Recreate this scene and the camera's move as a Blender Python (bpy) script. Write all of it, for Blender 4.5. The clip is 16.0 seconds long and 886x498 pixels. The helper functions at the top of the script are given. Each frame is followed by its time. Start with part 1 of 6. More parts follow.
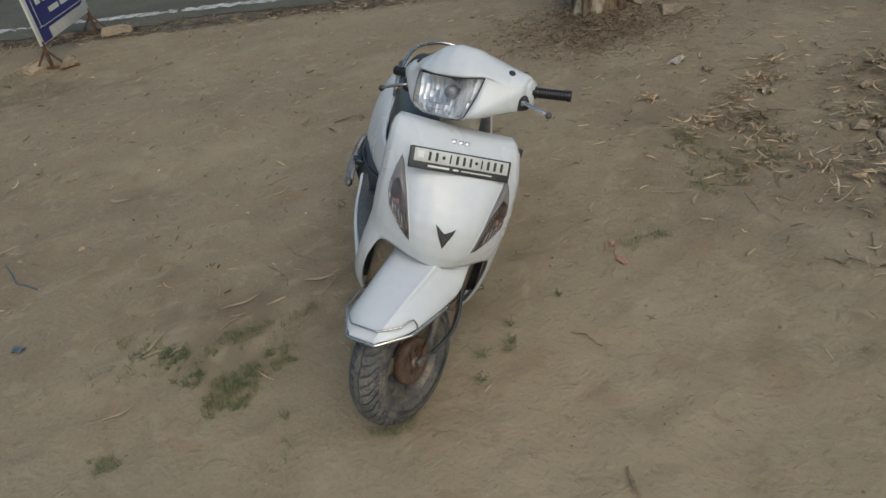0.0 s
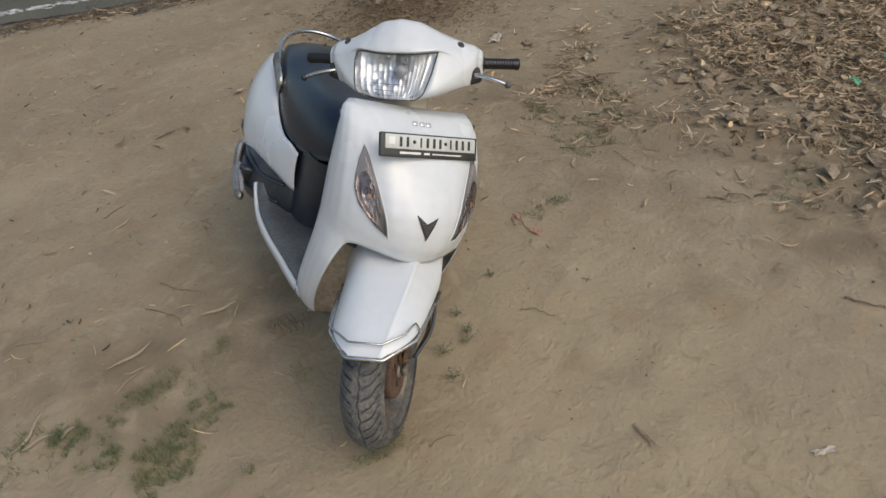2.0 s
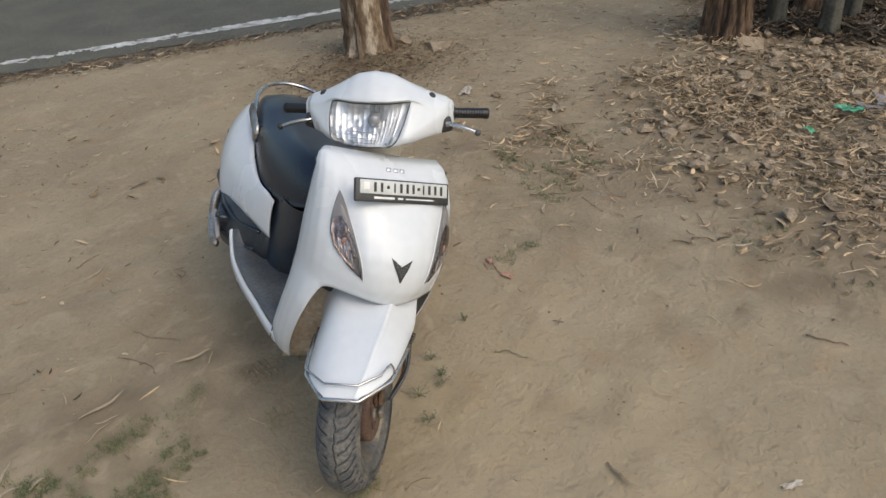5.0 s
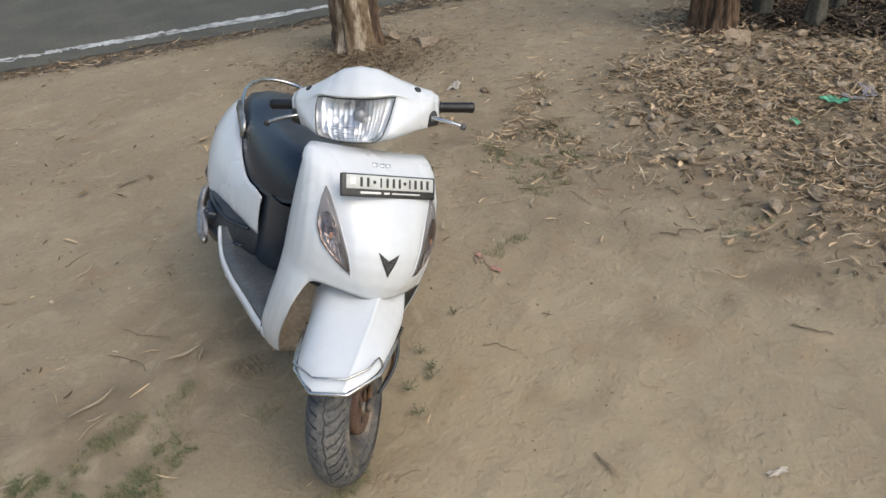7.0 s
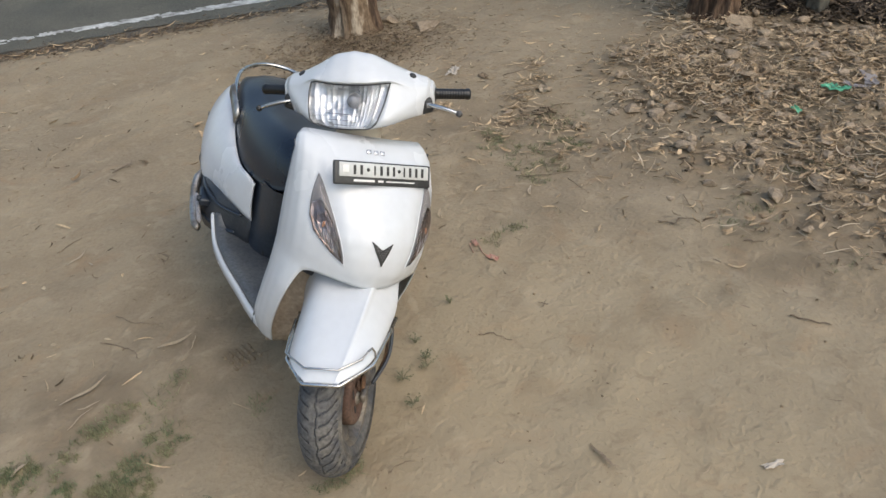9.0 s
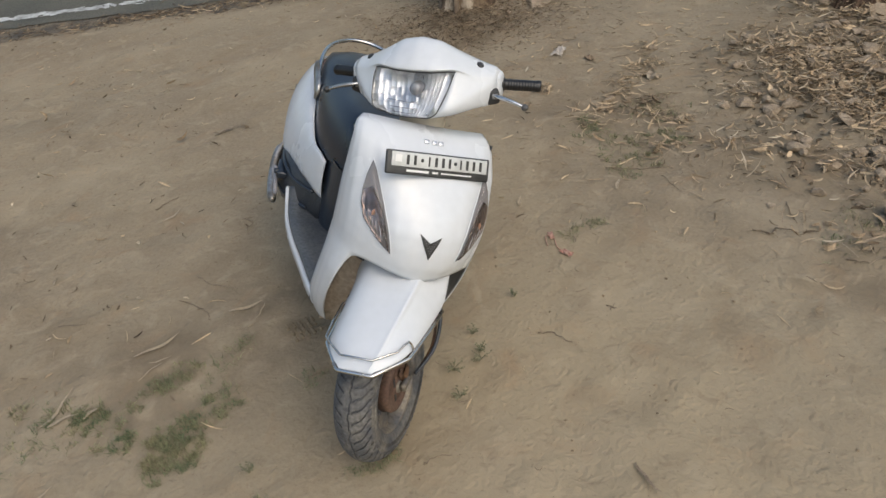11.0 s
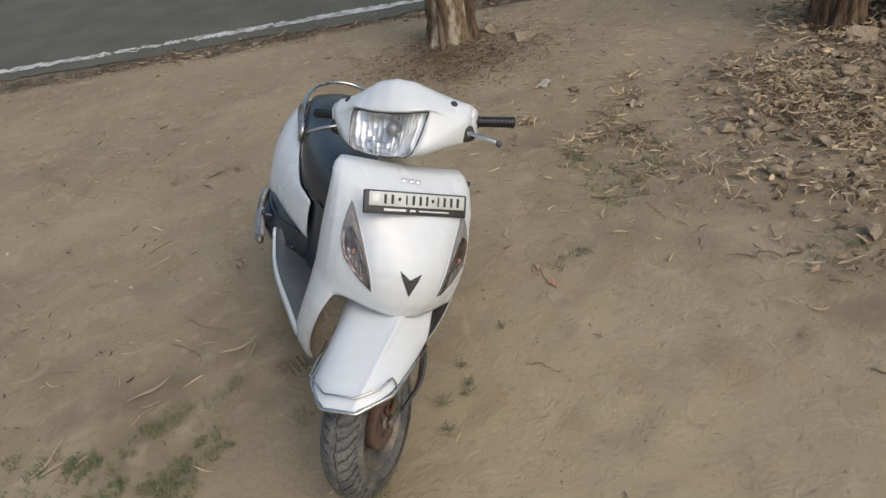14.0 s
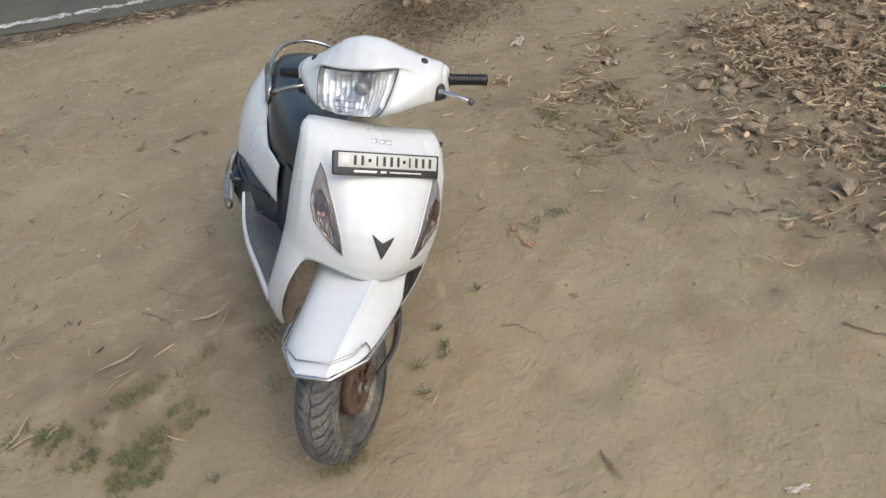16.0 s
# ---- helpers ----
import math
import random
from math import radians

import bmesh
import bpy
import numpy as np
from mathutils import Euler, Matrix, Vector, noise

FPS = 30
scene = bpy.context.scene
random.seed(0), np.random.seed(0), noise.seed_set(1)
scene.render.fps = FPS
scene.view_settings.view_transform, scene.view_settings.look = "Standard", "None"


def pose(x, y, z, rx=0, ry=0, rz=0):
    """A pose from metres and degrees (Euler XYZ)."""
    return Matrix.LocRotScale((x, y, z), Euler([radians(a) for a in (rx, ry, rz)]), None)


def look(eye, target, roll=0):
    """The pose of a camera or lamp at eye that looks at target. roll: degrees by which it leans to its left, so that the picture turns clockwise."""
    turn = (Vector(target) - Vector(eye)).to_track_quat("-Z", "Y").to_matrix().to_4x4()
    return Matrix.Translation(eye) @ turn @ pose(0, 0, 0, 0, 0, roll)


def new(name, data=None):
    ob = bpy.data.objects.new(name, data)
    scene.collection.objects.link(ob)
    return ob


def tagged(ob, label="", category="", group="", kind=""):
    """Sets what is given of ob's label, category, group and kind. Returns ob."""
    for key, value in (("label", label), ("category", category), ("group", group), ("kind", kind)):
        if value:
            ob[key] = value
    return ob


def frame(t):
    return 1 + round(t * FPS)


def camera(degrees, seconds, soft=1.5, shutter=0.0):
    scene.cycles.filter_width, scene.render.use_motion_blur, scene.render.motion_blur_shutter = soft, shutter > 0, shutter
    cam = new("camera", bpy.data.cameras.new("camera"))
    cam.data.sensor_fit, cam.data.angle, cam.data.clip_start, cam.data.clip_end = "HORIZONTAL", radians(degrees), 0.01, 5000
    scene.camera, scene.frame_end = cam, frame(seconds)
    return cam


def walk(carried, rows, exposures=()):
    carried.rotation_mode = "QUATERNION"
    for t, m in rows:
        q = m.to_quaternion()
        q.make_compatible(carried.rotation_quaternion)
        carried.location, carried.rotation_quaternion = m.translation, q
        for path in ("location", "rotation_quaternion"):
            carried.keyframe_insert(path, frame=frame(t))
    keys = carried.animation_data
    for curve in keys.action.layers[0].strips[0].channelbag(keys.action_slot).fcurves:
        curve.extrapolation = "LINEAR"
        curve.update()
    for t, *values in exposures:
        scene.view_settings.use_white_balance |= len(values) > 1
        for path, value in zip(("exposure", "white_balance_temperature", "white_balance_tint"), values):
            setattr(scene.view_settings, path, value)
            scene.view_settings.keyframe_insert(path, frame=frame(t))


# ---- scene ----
cam = camera(63.2, 16.0)
PATH = [
    (0, (0.144, 0.059, 1.743), (0.154, 1.705, 0.607), -9.4),
    (0.2, (0.108, 0.116, 1.718), (0.076, 1.756, 0.559), -8.8),
    (0.3, (0.083, 0.146, 1.705), (-0.017, 1.790, 0.548), -9.0),
    (0.5, (0.047, 0.187, 1.694), (-0.059, 1.841, 0.574), -8.6),
    (0.7, (-0.003, 0.262, 1.670), (-0.008, 1.961, 0.564), -8.4),
    (0.8, (-0.017, 0.285, 1.665), (-0.006, 1.978, 0.550), -8.4),
    (1, (-0.065, 0.313, 1.671), (0.067, 1.947, 0.525), -7.1),
    (1.2, (-0.136, 0.350, 1.667), (0.132, 1.980, 0.501), -6.6),
    (1.5, (-0.263, 0.353, 1.678), (0.187, 1.9, 0.492), -7.5),
    (1.7, (-0.324, 0.360, 1.677), (0.246, 1.873, 0.484), -7.0),
    (2, (-0.402, 0.339, 1.686), (0.234, 1.806, 0.483), -6.0),
    (2.5, (-0.43, 0.327, 1.682), (0.252, 1.781, 0.489), -4.9),
    (3, (-0.425, 0.308, 1.688), (0.265, 1.789, 0.536), -5.1),
    (3.5, (-0.418, 0.306, 1.7), (0.277, 1.822, 0.596), -4.9),
    (4, (-0.421, 0.3, 1.7), (0.31, 1.807, 0.607), -4.8),
    (4.2, (-0.428, 0.301, 1.693), (0.306, 1.803, 0.596), -4.8),
    (6.5, (-0.418, 0.273, 1.702), (0.351, 1.768, 0.62), -5.0),
    (7, (-0.417, 0.273, 1.697), (0.342, 1.758, 0.592), -5.2),
    (7.5, (-0.415, 0.274, 1.693), (0.341, 1.744, 0.567), -5.2),
    (8, (-0.416, 0.278, 1.694), (0.346, 1.746, 0.57), -5.1),
    (8.5, (-0.412, 0.281, 1.69), (0.347, 1.742, 0.554), -5.2),
    (9, (-0.394, 0.293, 1.688), (0.355, 1.758, 0.55), -4.9),
    (9.5, (-0.363, 0.296, 1.689), (0.312, 1.782, 0.533), -4.8),
    (9.7, (-0.341, 0.301, 1.69), (0.285, 1.812, 0.539), -5.0),
    (11.8, (-0.178, 0.28, 1.704), (0.239, 1.834, 0.517), -6.8),
    (12, (-0.182, 0.277, 1.704), (0.255, 1.835, 0.529), -6.7),
    (12.5, (-0.169, 0.273, 1.706), (0.276, 1.833, 0.536), -7.2),
    (13, (-0.159, 0.273, 1.707), (0.305, 1.846, 0.563), -7.6),
    (13.5, (-0.158, 0.266, 1.714), (0.269, 1.869, 0.596), -8.5),
    (14, (-0.155, 0.254, 1.721), (0.3, 1.857, 0.614), -8.4),
    (14.5, (-0.14, 0.263, 1.715), (0.309, 1.853, 0.587), -9.1),
    (15, (-0.135, 0.267, 1.71), (0.331, 1.846, 0.573), -8.9),
    (15.5, (-0.133, 0.269, 1.708), (0.348, 1.827, 0.549), -8.9),
    (16, (-0.136, 0.277, 1.696), (0.345, 1.806, 0.499), -8.4),
]
EXPOSURES = [(0, -0.42, 6230, 6), (0.3, -0.37, 6230, 6), (0.5, -0.17, 6230, 5), (0.7, -0.08, 6230, 5), (1, -0.44, 6300, 8), (1.2, -0.83, 6300, 10), (1.5, -0.98, 6400, 11), (1.7, -0.48, 6430, 11), (2, -0.07, 6430, 10), (2.5, 0.05, 6430, 10), (3, 0.05, 6430, 10), (4, 0.05, 6430, 10),
             (6.5, 0.23, 6260, 10), (7.5, 0.25, 6260, 10), (8.5, 0.23, 6260, 10), (9.5, 0.22, 6280, 10), (12, -0.09, 6400, 10), (12.5, -0.12, 6380, 10), (13, 0.0, 6400, 10), (13.5, -0.11, 6400, 10), (14, -0.01, 6400, 10), (15, 0.02, 6400, 10), (16, 0.25, 6400, 10)]
walk(cam, [(t, look(eye, target, roll)) for t, eye, target, roll in PATH], EXPOSURES)

# ---- light ----
world = bpy.data.worlds.new("sky_world")
scene.world = world
world.use_nodes = True
wn = world.node_tree
sky = wn.nodes.new("ShaderNodeTexSky")
sky.sky_type, sky.sun_disc = "NISHITA", False
sky.sun_elevation, sky.sun_rotation = radians(48), radians(162)
sky.air_density, sky.dust_density = 1.6, 4.0
wn.links.new(sky.outputs[0], wn.nodes["Background"].inputs[0])
wn.nodes["Background"].inputs[1].default_value = 0.15
sun = new("sun", bpy.data.lights.new("sun", "SUN"))
sun.data.energy, sun.data.angle, sun.data.color = 0.80, radians(75), (1.0, 0.97, 0.92)
sun.matrix_world = look((1.1, -3.3, 3.3), (0, 0, 0))


# ---- materials ----
def mat(name, color, rough=0.6, metal=0.0, var=0.15, scale=8.0, fine=90.0, bump=0.0, second=None, coat=0.0, mix=0.5, rvar=0.1, island=0.0, obj=0.0, spec=0.5, edge=0.12, stretch=1.0):
    """A surface with two scales of variation, drifting to a second colour, with fine relief."""
    m = bpy.data.materials.new(name)
    m.use_nodes = True
    nt = m.node_tree
    b = nt.nodes["Principled BSDF"]
    co = nt.nodes.new("ShaderNodeTexCoord")
    big, small = nt.nodes.new("ShaderNodeTexNoise"), nt.nodes.new("ShaderNodeTexNoise")
    for node, s, det in ((big, scale, 5), (small, fine, 3)):
        node.inputs["Scale"].default_value, node.inputs["Detail"].default_value = s, det
        if stretch != 1.0:
            grain = nt.nodes.new("ShaderNodeMapping")
            grain.inputs["Scale"].default_value = (1, 1, 1 / stretch)
            nt.links.new(co.outputs["Object"], grain.inputs[0])
            nt.links.new(grain.outputs[0], node.inputs["Vector"])
        else:
            nt.links.new(co.outputs["Object"], node.inputs["Vector"])
    ramp = nt.nodes.new("ShaderNodeMapRange")
    ramp.inputs["From Min"].default_value, ramp.inputs["From Max"].default_value = mix - edge, mix + edge
    nt.links.new(big.outputs[0], ramp.inputs["Value"])
    two = nt.nodes.new("ShaderNodeMix")
    two.data_type = "RGBA"
    two.inputs[6].default_value = (*color, 1)
    two.inputs[7].default_value = (*(second or [c * (1 - var) for c in color]), 1)
    nt.links.new(ramp.outputs[0], two.inputs[0])
    val = nt.nodes.new("ShaderNodeMapRange")
    val.inputs["From Min"].default_value, val.inputs["From Max"].default_value = 0.3, 0.7
    val.inputs["To Min"].default_value, val.inputs["To Max"].default_value = 1 - var, 1 + var
    nt.links.new(small.outputs[0], val.inputs["Value"])
    hsv = nt.nodes.new("ShaderNodeHueSaturation")
    nt.links.new(two.outputs[2], hsv.inputs["Color"])
    last = val.outputs[0]
    for amount, kind, out in ((island, "ShaderNodeNewGeometry", "Random Per Island"), (obj, "ShaderNodeObjectInfo", "Random")):
        if amount:
            g = nt.nodes.new(kind)
            r = nt.nodes.new("ShaderNodeMapRange")
            r.inputs["To Min"].default_value, r.inputs["To Max"].default_value = 1 - amount, 1 + amount
            nt.links.new(g.outputs[out], r.inputs["Value"])
            mul = nt.nodes.new("ShaderNodeMath")
            mul.operation = "MULTIPLY"
            nt.links.new(last, mul.inputs[0])
            nt.links.new(r.outputs[0], mul.inputs[1])
            last = mul.outputs[0]
    nt.links.new(last, hsv.inputs["Value"])
    nt.links.new(hsv.outputs[0], b.inputs["Base Color"])
    rr = nt.nodes.new("ShaderNodeMapRange")
    rr.inputs["From Min"].default_value, rr.inputs["From Max"].default_value = 0.3, 0.7
    rr.inputs["To Min"].default_value, rr.inputs["To Max"].default_value = max(rough - rvar, 0.02), min(rough + rvar, 1)
    nt.links.new(big.outputs[0], rr.inputs["Value"])
    nt.links.new(rr.outputs[0], b.inputs["Roughness"])
    b.inputs["Metallic"].default_value = metal
    b.inputs["Coat Weight"].default_value = coat
    b.inputs["Specular IOR Level"].default_value = spec
    if bump:
        bp = nt.nodes.new("ShaderNodeBump")
        bp.inputs["Strength"].default_value, bp.inputs["Distance"].default_value = bump, 0.004
        nt.links.new(small.outputs[0], bp.inputs["Height"])
        nt.links.new(bp.outputs[0], b.inputs["Normal"])
    return m


def glass(name, color, rough=0.03):
    m = bpy.data.materials.new(name)
    m.use_nodes = True
    b = m.node_tree.nodes["Principled BSDF"]
    b.inputs["Base Color"].default_value = (*color, 1)
    b.inputs["Roughness"].default_value, b.inputs["IOR"].default_value = rough, 1.35
    b.inputs["Transmission Weight"].default_value = 1.0
    return m


def ground_material():
    """Trodden sandy earth: greyer towards the road, yellower loose patches, soil browned by leaves and painted shadow,
    grit and small dents.
    """
    m = mat("dusty_earth", (0.283, 0.232, 0.158), 0.95, var=0.09, scale=0.9, fine=60, second=(0.248, 0.198, 0.134), rvar=0.04, spec=0.1, edge=0.18)
    nt = m.node_tree
    b = nt.nodes["Principled BSDF"]
    co = nt.nodes.new("ShaderNodeTexCoord")
    old = b.inputs["Base Color"].links[0].from_socket

    def over(factor, color):
        """Lays a soil colour over what lies below."""
        nonlocal old
        x = nt.nodes.new("ShaderNodeMix")
        x.data_type = "RGBA"
        x.inputs[7].default_value = (*color, 1)
        nt.links.new(factor, x.inputs[0])
        nt.links.new(old, x.inputs[6])
        old = x.outputs[2]

    for name, color in (("sand_and_falloff", (0.342, 0.277, 0.180)), ("humus_and_shadow", (0.172, 0.134, 0.090))):
        zone = nt.nodes.new("ShaderNodeAttribute")
        zone.attribute_name = name
        over(zone.outputs["Fac"], color)
    for scale, lo, hi, color, weight, warp in ((3.2, 0.52, 0.72, (0.205, 0.155, 0.098), 0.50, 0.6), (5.0, 0.58, 0.74, (0.31, 0.205, 0.118), 0.40, 0.8), (1.7, 0.54, 0.7, (0.365, 0.300, 0.205), 0.45, 0.4),
                                               (8.0, 0.55, 0.70, (0.375, 0.310, 0.212), 0.50, 1.0), (14.0, 0.58, 0.72, (0.195, 0.148, 0.098), 0.40, 1.2), (30.0, 0.60, 0.72, (0.20, 0.155, 0.105), 0.30, 0.6), (70.0, 0.64, 0.72, (0.165, 0.12, 0.08), 0.35, 0)):
        nz = nt.nodes.new("ShaderNodeTexNoise")
        nz.inputs["Scale"].default_value, nz.inputs["Detail"].default_value, nz.inputs["Distortion"].default_value = scale, 6, warp
        off = nt.nodes.new("ShaderNodeMapping")
        off.inputs["Location"].default_value = (scale * 3.1, scale, 0)
        nt.links.new(co.outputs["Object"], off.inputs[0])
        nt.links.new(off.outputs[0], nz.inputs["Vector"])
        r = nt.nodes.new("ShaderNodeMapRange")
        r.inputs["From Min"].default_value, r.inputs["From Max"].default_value, r.inputs["To Max"].default_value = lo, hi, weight
        nt.links.new(nz.outputs[0], r.inputs["Value"])
        over(r.outputs[0], color)
    nt.links.new(old, b.inputs["Base Color"])
    total = None
    # soft dents, scuffs with sharp lips, crumbs and grain
    for scale, w, warp, ridged in ((5.0, 1.1, 0.5, 0), (11.0, 0.75, 1.6, 1), (24.0, 0.60, 1.2, 1), (60.0, 0.24, 0.3, 0), (160.0, 0.07, 0, 0)):
        nz = nt.nodes.new("ShaderNodeTexNoise")
        if ridged:
            nz.noise_type = "RIDGED_MULTIFRACTAL"
        nz.inputs["Scale"].default_value, nz.inputs["Detail"].default_value, nz.inputs["Distortion"].default_value = scale, 3 if ridged else 5, warp
        nt.links.new(co.outputs["Object"], nz.inputs["Vector"])
        mul = nt.nodes.new("ShaderNodeMath")
        mul.operation = "MULTIPLY"
        mul.inputs[1].default_value = w * (0.35 if ridged else 1)
        nt.links.new(nz.outputs[0], mul.inputs[0])
        if total is None:
            total = mul.outputs[0]
        else:
            add = nt.nodes.new("ShaderNodeMath")
            nt.links.new(total, add.inputs[0])
            nt.links.new(mul.outputs[0], add.inputs[1])
            total = add.outputs[0]
    bp = nt.nodes.new("ShaderNodeBump")
    bp.inputs["Strength"].default_value, bp.inputs["Distance"].default_value = 0.8, 0.02
    nt.links.new(total, bp.inputs["Height"])
    nt.links.new(bp.outputs[0], b.inputs["Normal"])
    return m


EARTH = ground_material()
ASPHALT = mat("asphalt", (0.094, 0.091, 0.073), 0.92, var=0.35, scale=2.2, fine=120, bump=0.7, second=(0.124, 0.118, 0.094), spec=0.25)
GRAVEL = mat("gravelly_tar", (0.085, 0.075, 0.06), 0.95, var=0.4, scale=7, fine=70, bump=0.9, second=(0.17, 0.14, 0.10), spec=0.2)
LINE = mat("worn_line_paint", (0.56, 0.56, 0.53), 0.9, var=0.25, scale=9, fine=60, bump=0.3, second=(0.30, 0.295, 0.27), mix=0.5)
WHITE = mat("white_scooter_paint", (0.625, 0.65, 0.68), 0.26, var=0.02, scale=4, fine=40, second=(0.595, 0.618, 0.638), coat=0.2, rvar=0.03, edge=0.25)
CREAM = mat("yellowed_plastic", (0.60, 0.53, 0.42), 0.5, var=0.08, scale=6, fine=60)
BLACK = mat("black_plastic", (0.019, 0.027, 0.040), 0.36, var=0.25, scale=9, fine=140, bump=0.12, second=(0.034, 0.041, 0.051), mix=0.55, spec=0.6)
DUSTY = mat("dusty_black_plastic", (0.024, 0.029, 0.037), 0.46, var=0.25, scale=9, fine=120, bump=0.2, second=(0.062, 0.062, 0.062), mix=0.55, spec=0.5)
LINING = mat("dusty_wheel_arch", (0.46, 0.39, 0.31), 0.85, var=0.2, scale=8, fine=70, bump=0.2, second=(0.33, 0.27, 0.205))
VINYL = mat("black_vinyl", (0.0095, 0.0155, 0.029), 0.30, var=0.2, scale=6, fine=220, bump=0.12, second=(0.017, 0.024, 0.037), spec=0.6)
RUBBER = mat("dusty_tyre_rubber", (0.056, 0.058, 0.062), 0.88, var=0.3, scale=16, fine=90, bump=0.4, second=(0.145, 0.134, 0.116), mix=0.5)
TREAD = mat("worn_tread_rubber", (0.066, 0.069, 0.076), 0.8, var=0.35, scale=18, fine=100, bump=0.5, second=(0.135, 0.128, 0.116), mix=0.53)
FLOORMAT = mat("dusty_grey_footboard", (0.066, 0.075, 0.084), 0.48, var=0.25, scale=7, fine=110, bump=0.2, second=(0.112, 0.115, 0.114), mix=0.5, spec=0.5)
FADED = mat("faded_grey_rubber", (0.30, 0.29, 0.30), 0.6, var=0.15, scale=20, fine=90)
CELL = mat("grey_honeycomb", (0.15, 0.15, 0.155), 0.5, var=0.1)
GRIPR = mat("black_grip_rubber", (0.010, 0.010, 0.011), 0.32, var=0.2, fine=200, bump=0.1)
STEEL = mat("polished_steel", (0.62, 0.61, 0.59), 0.22, metal=1.0, var=0.08, scale=20, fine=80, second=(0.42, 0.39, 0.35), mix=0.6)
DULL = mat("dull_metal", (0.42, 0.41, 0.39), 0.45, metal=1.0, var=0.12, scale=18, fine=90, second=(0.25, 0.22, 0.18), mix=0.58)
CHROME = mat("reflector_chrome", (0.62, 0.635, 0.655), 0.36, metal=0.75, var=0.05, scale=30, fine=90, second=(0.57, 0.585, 0.61), island=0.14)
RUST = mat("rusty_iron", (0.075, 0.042, 0.026), 0.8, metal=0.15, var=0.3, scale=22, fine=140, bump=0.5, second=(0.15, 0.085, 0.045))
RIM = mat("grimy_dark_rim", (0.09, 0.09, 0.092), 0.55, metal=0.3, var=0.3, scale=14, fine=90, bump=0.2, second=(0.20, 0.17, 0.13), mix=0.5)
CLEAR = glass("clear_lens", (1, 1, 1))
SMOKE = glass("smoky_lens", (0.82, 0.78, 0.775), 0.04)
LEAFMETAL = mat("brown_tinted_reflector", (0.33, 0.29, 0.28), 0.18, metal=0.9, var=0.1, second=(0.20, 0.16, 0.15), scale=40, mix=0.5, island=0.35)
SILVER = mat("silver_badge", (0.55, 0.56, 0.58), 0.25, metal=0.7, var=0.05)
DRUM = mat("grimy_brown_drum", (0.125, 0.078, 0.055), 0.75, metal=0.1, var=0.3, scale=18, fine=120, bump=0.4, second=(0.085, 0.048, 0.034))
SHADE = mat("dark_bulb_shade", (0.28, 0.28, 0.29), 0.35, metal=0.6, var=0.1)
GREYLENS = mat("grey_lens_cover", (0.30, 0.295, 0.30), 0.2, var=0.05, second=(0.24, 0.235, 0.24), coat=0.3)
AMBER = mat("amber_bulb", (0.46, 0.26, 0.17), 0.25, var=0.05)
PLATE = mat("pale_plate", (0.56, 0.575, 0.56), 0.4, var=0.06, scale=10, fine=90, second=(0.46, 0.465, 0.45))
HOLDER = mat("grey_black_holder", (0.055, 0.057, 0.058), 0.4, var=0.2, scale=12, fine=90, second=(0.03, 0.031, 0.032))
INK = mat("black_paint", (0.03, 0.03, 0.03), 0.5, var=0.1)
LABELW = mat("white_print", (0.75, 0.75, 0.73), 0.5, var=0.05)
RED = mat("red_lens", (0.45, 0.02, 0.02), 0.2, var=0.05, coat=0.5)
BARK = mat("grey_brown_bark", (0.19, 0.15, 0.11), 0.95, var=0.4, scale=16, fine=70, bump=1.0, second=(0.07, 0.05, 0.036), spec=0.1, stretch=4.0)
BARK_IN = mat("pale_peeled_bark", (0.41, 0.345, 0.262), 0.9, var=0.3, scale=15, fine=80, bump=0.8, second=(0.175, 0.128, 0.085), spec=0.1, stretch=3.0, edge=0.06, mix=0.50)
BARK_DARK = mat("dark_reddish_bark", (0.068, 0.048, 0.035), 0.95, var=0.4, scale=18, fine=70, bump=1.0, second=(0.135, 0.092, 0.062), spec=0.1, stretch=5.0, edge=0.07)
BARK_GREEN = mat("grey_green_bark", (0.098, 0.094, 0.078), 0.95, var=0.25, scale=5, fine=50, bump=0.5, second=(0.062, 0.058, 0.047), spec=0.05)
LEAF_DRY = mat("dry_leaf", (0.44, 0.342, 0.220), 0.8, var=0.15, scale=6, fine=90, second=(0.28, 0.208, 0.132), island=0.5, spec=0.1)
LEAF_PALE = mat("pale_dry_leaf", (0.385, 0.318, 0.232), 0.7, var=0.12, scale=14, fine=90, second=(0.36, 0.28, 0.18), spec=0.2)
TWIG = mat("dark_twig", (0.19, 0.14, 0.095), 0.85, var=0.2, scale=30, fine=90, second=(0.28, 0.215, 0.145), island=0.4)
GRASS = mat("short_grass", (0.160, 0.182, 0.102), 0.8, var=0.15, scale=9, fine=60, second=(0.245, 0.228, 0.130), island=0.4, spec=0.1)
GREENS = mat("tree_leaves", (0.055, 0.09, 0.03), 0.6, var=0.15, scale=2, fine=20, second=(0.08, 0.11, 0.04), island=0.3)
STONE = mat("dusty_stone", (0.345, 0.275, 0.195), 0.95, var=0.25, scale=15, fine=90, bump=1.0, second=(0.25, 0.195, 0.135), obj=0.15, spec=0.1)
BRICK = mat("dusty_brick", (0.35, 0.275, 0.19), 0.95, var=0.25, scale=14, fine=70, bump=1.0, second=(0.27, 0.215, 0.15), obj=0.2, spec=0.1)
BLUE = mat("blue_print", (0.030, 0.035, 0.16), 0.4, var=0.08, scale=3, fine=40)
WHITEPRINT = mat("sign_white", (0.62, 0.62, 0.58), 0.5, var=0.05, scale=3, fine=40, second=(0.52, 0.51, 0.46))
PAPER = mat("crumpled_paper", (0.46, 0.41, 0.34), 0.85, var=0.1, scale=20, fine=90, second=(0.42, 0.36, 0.29))
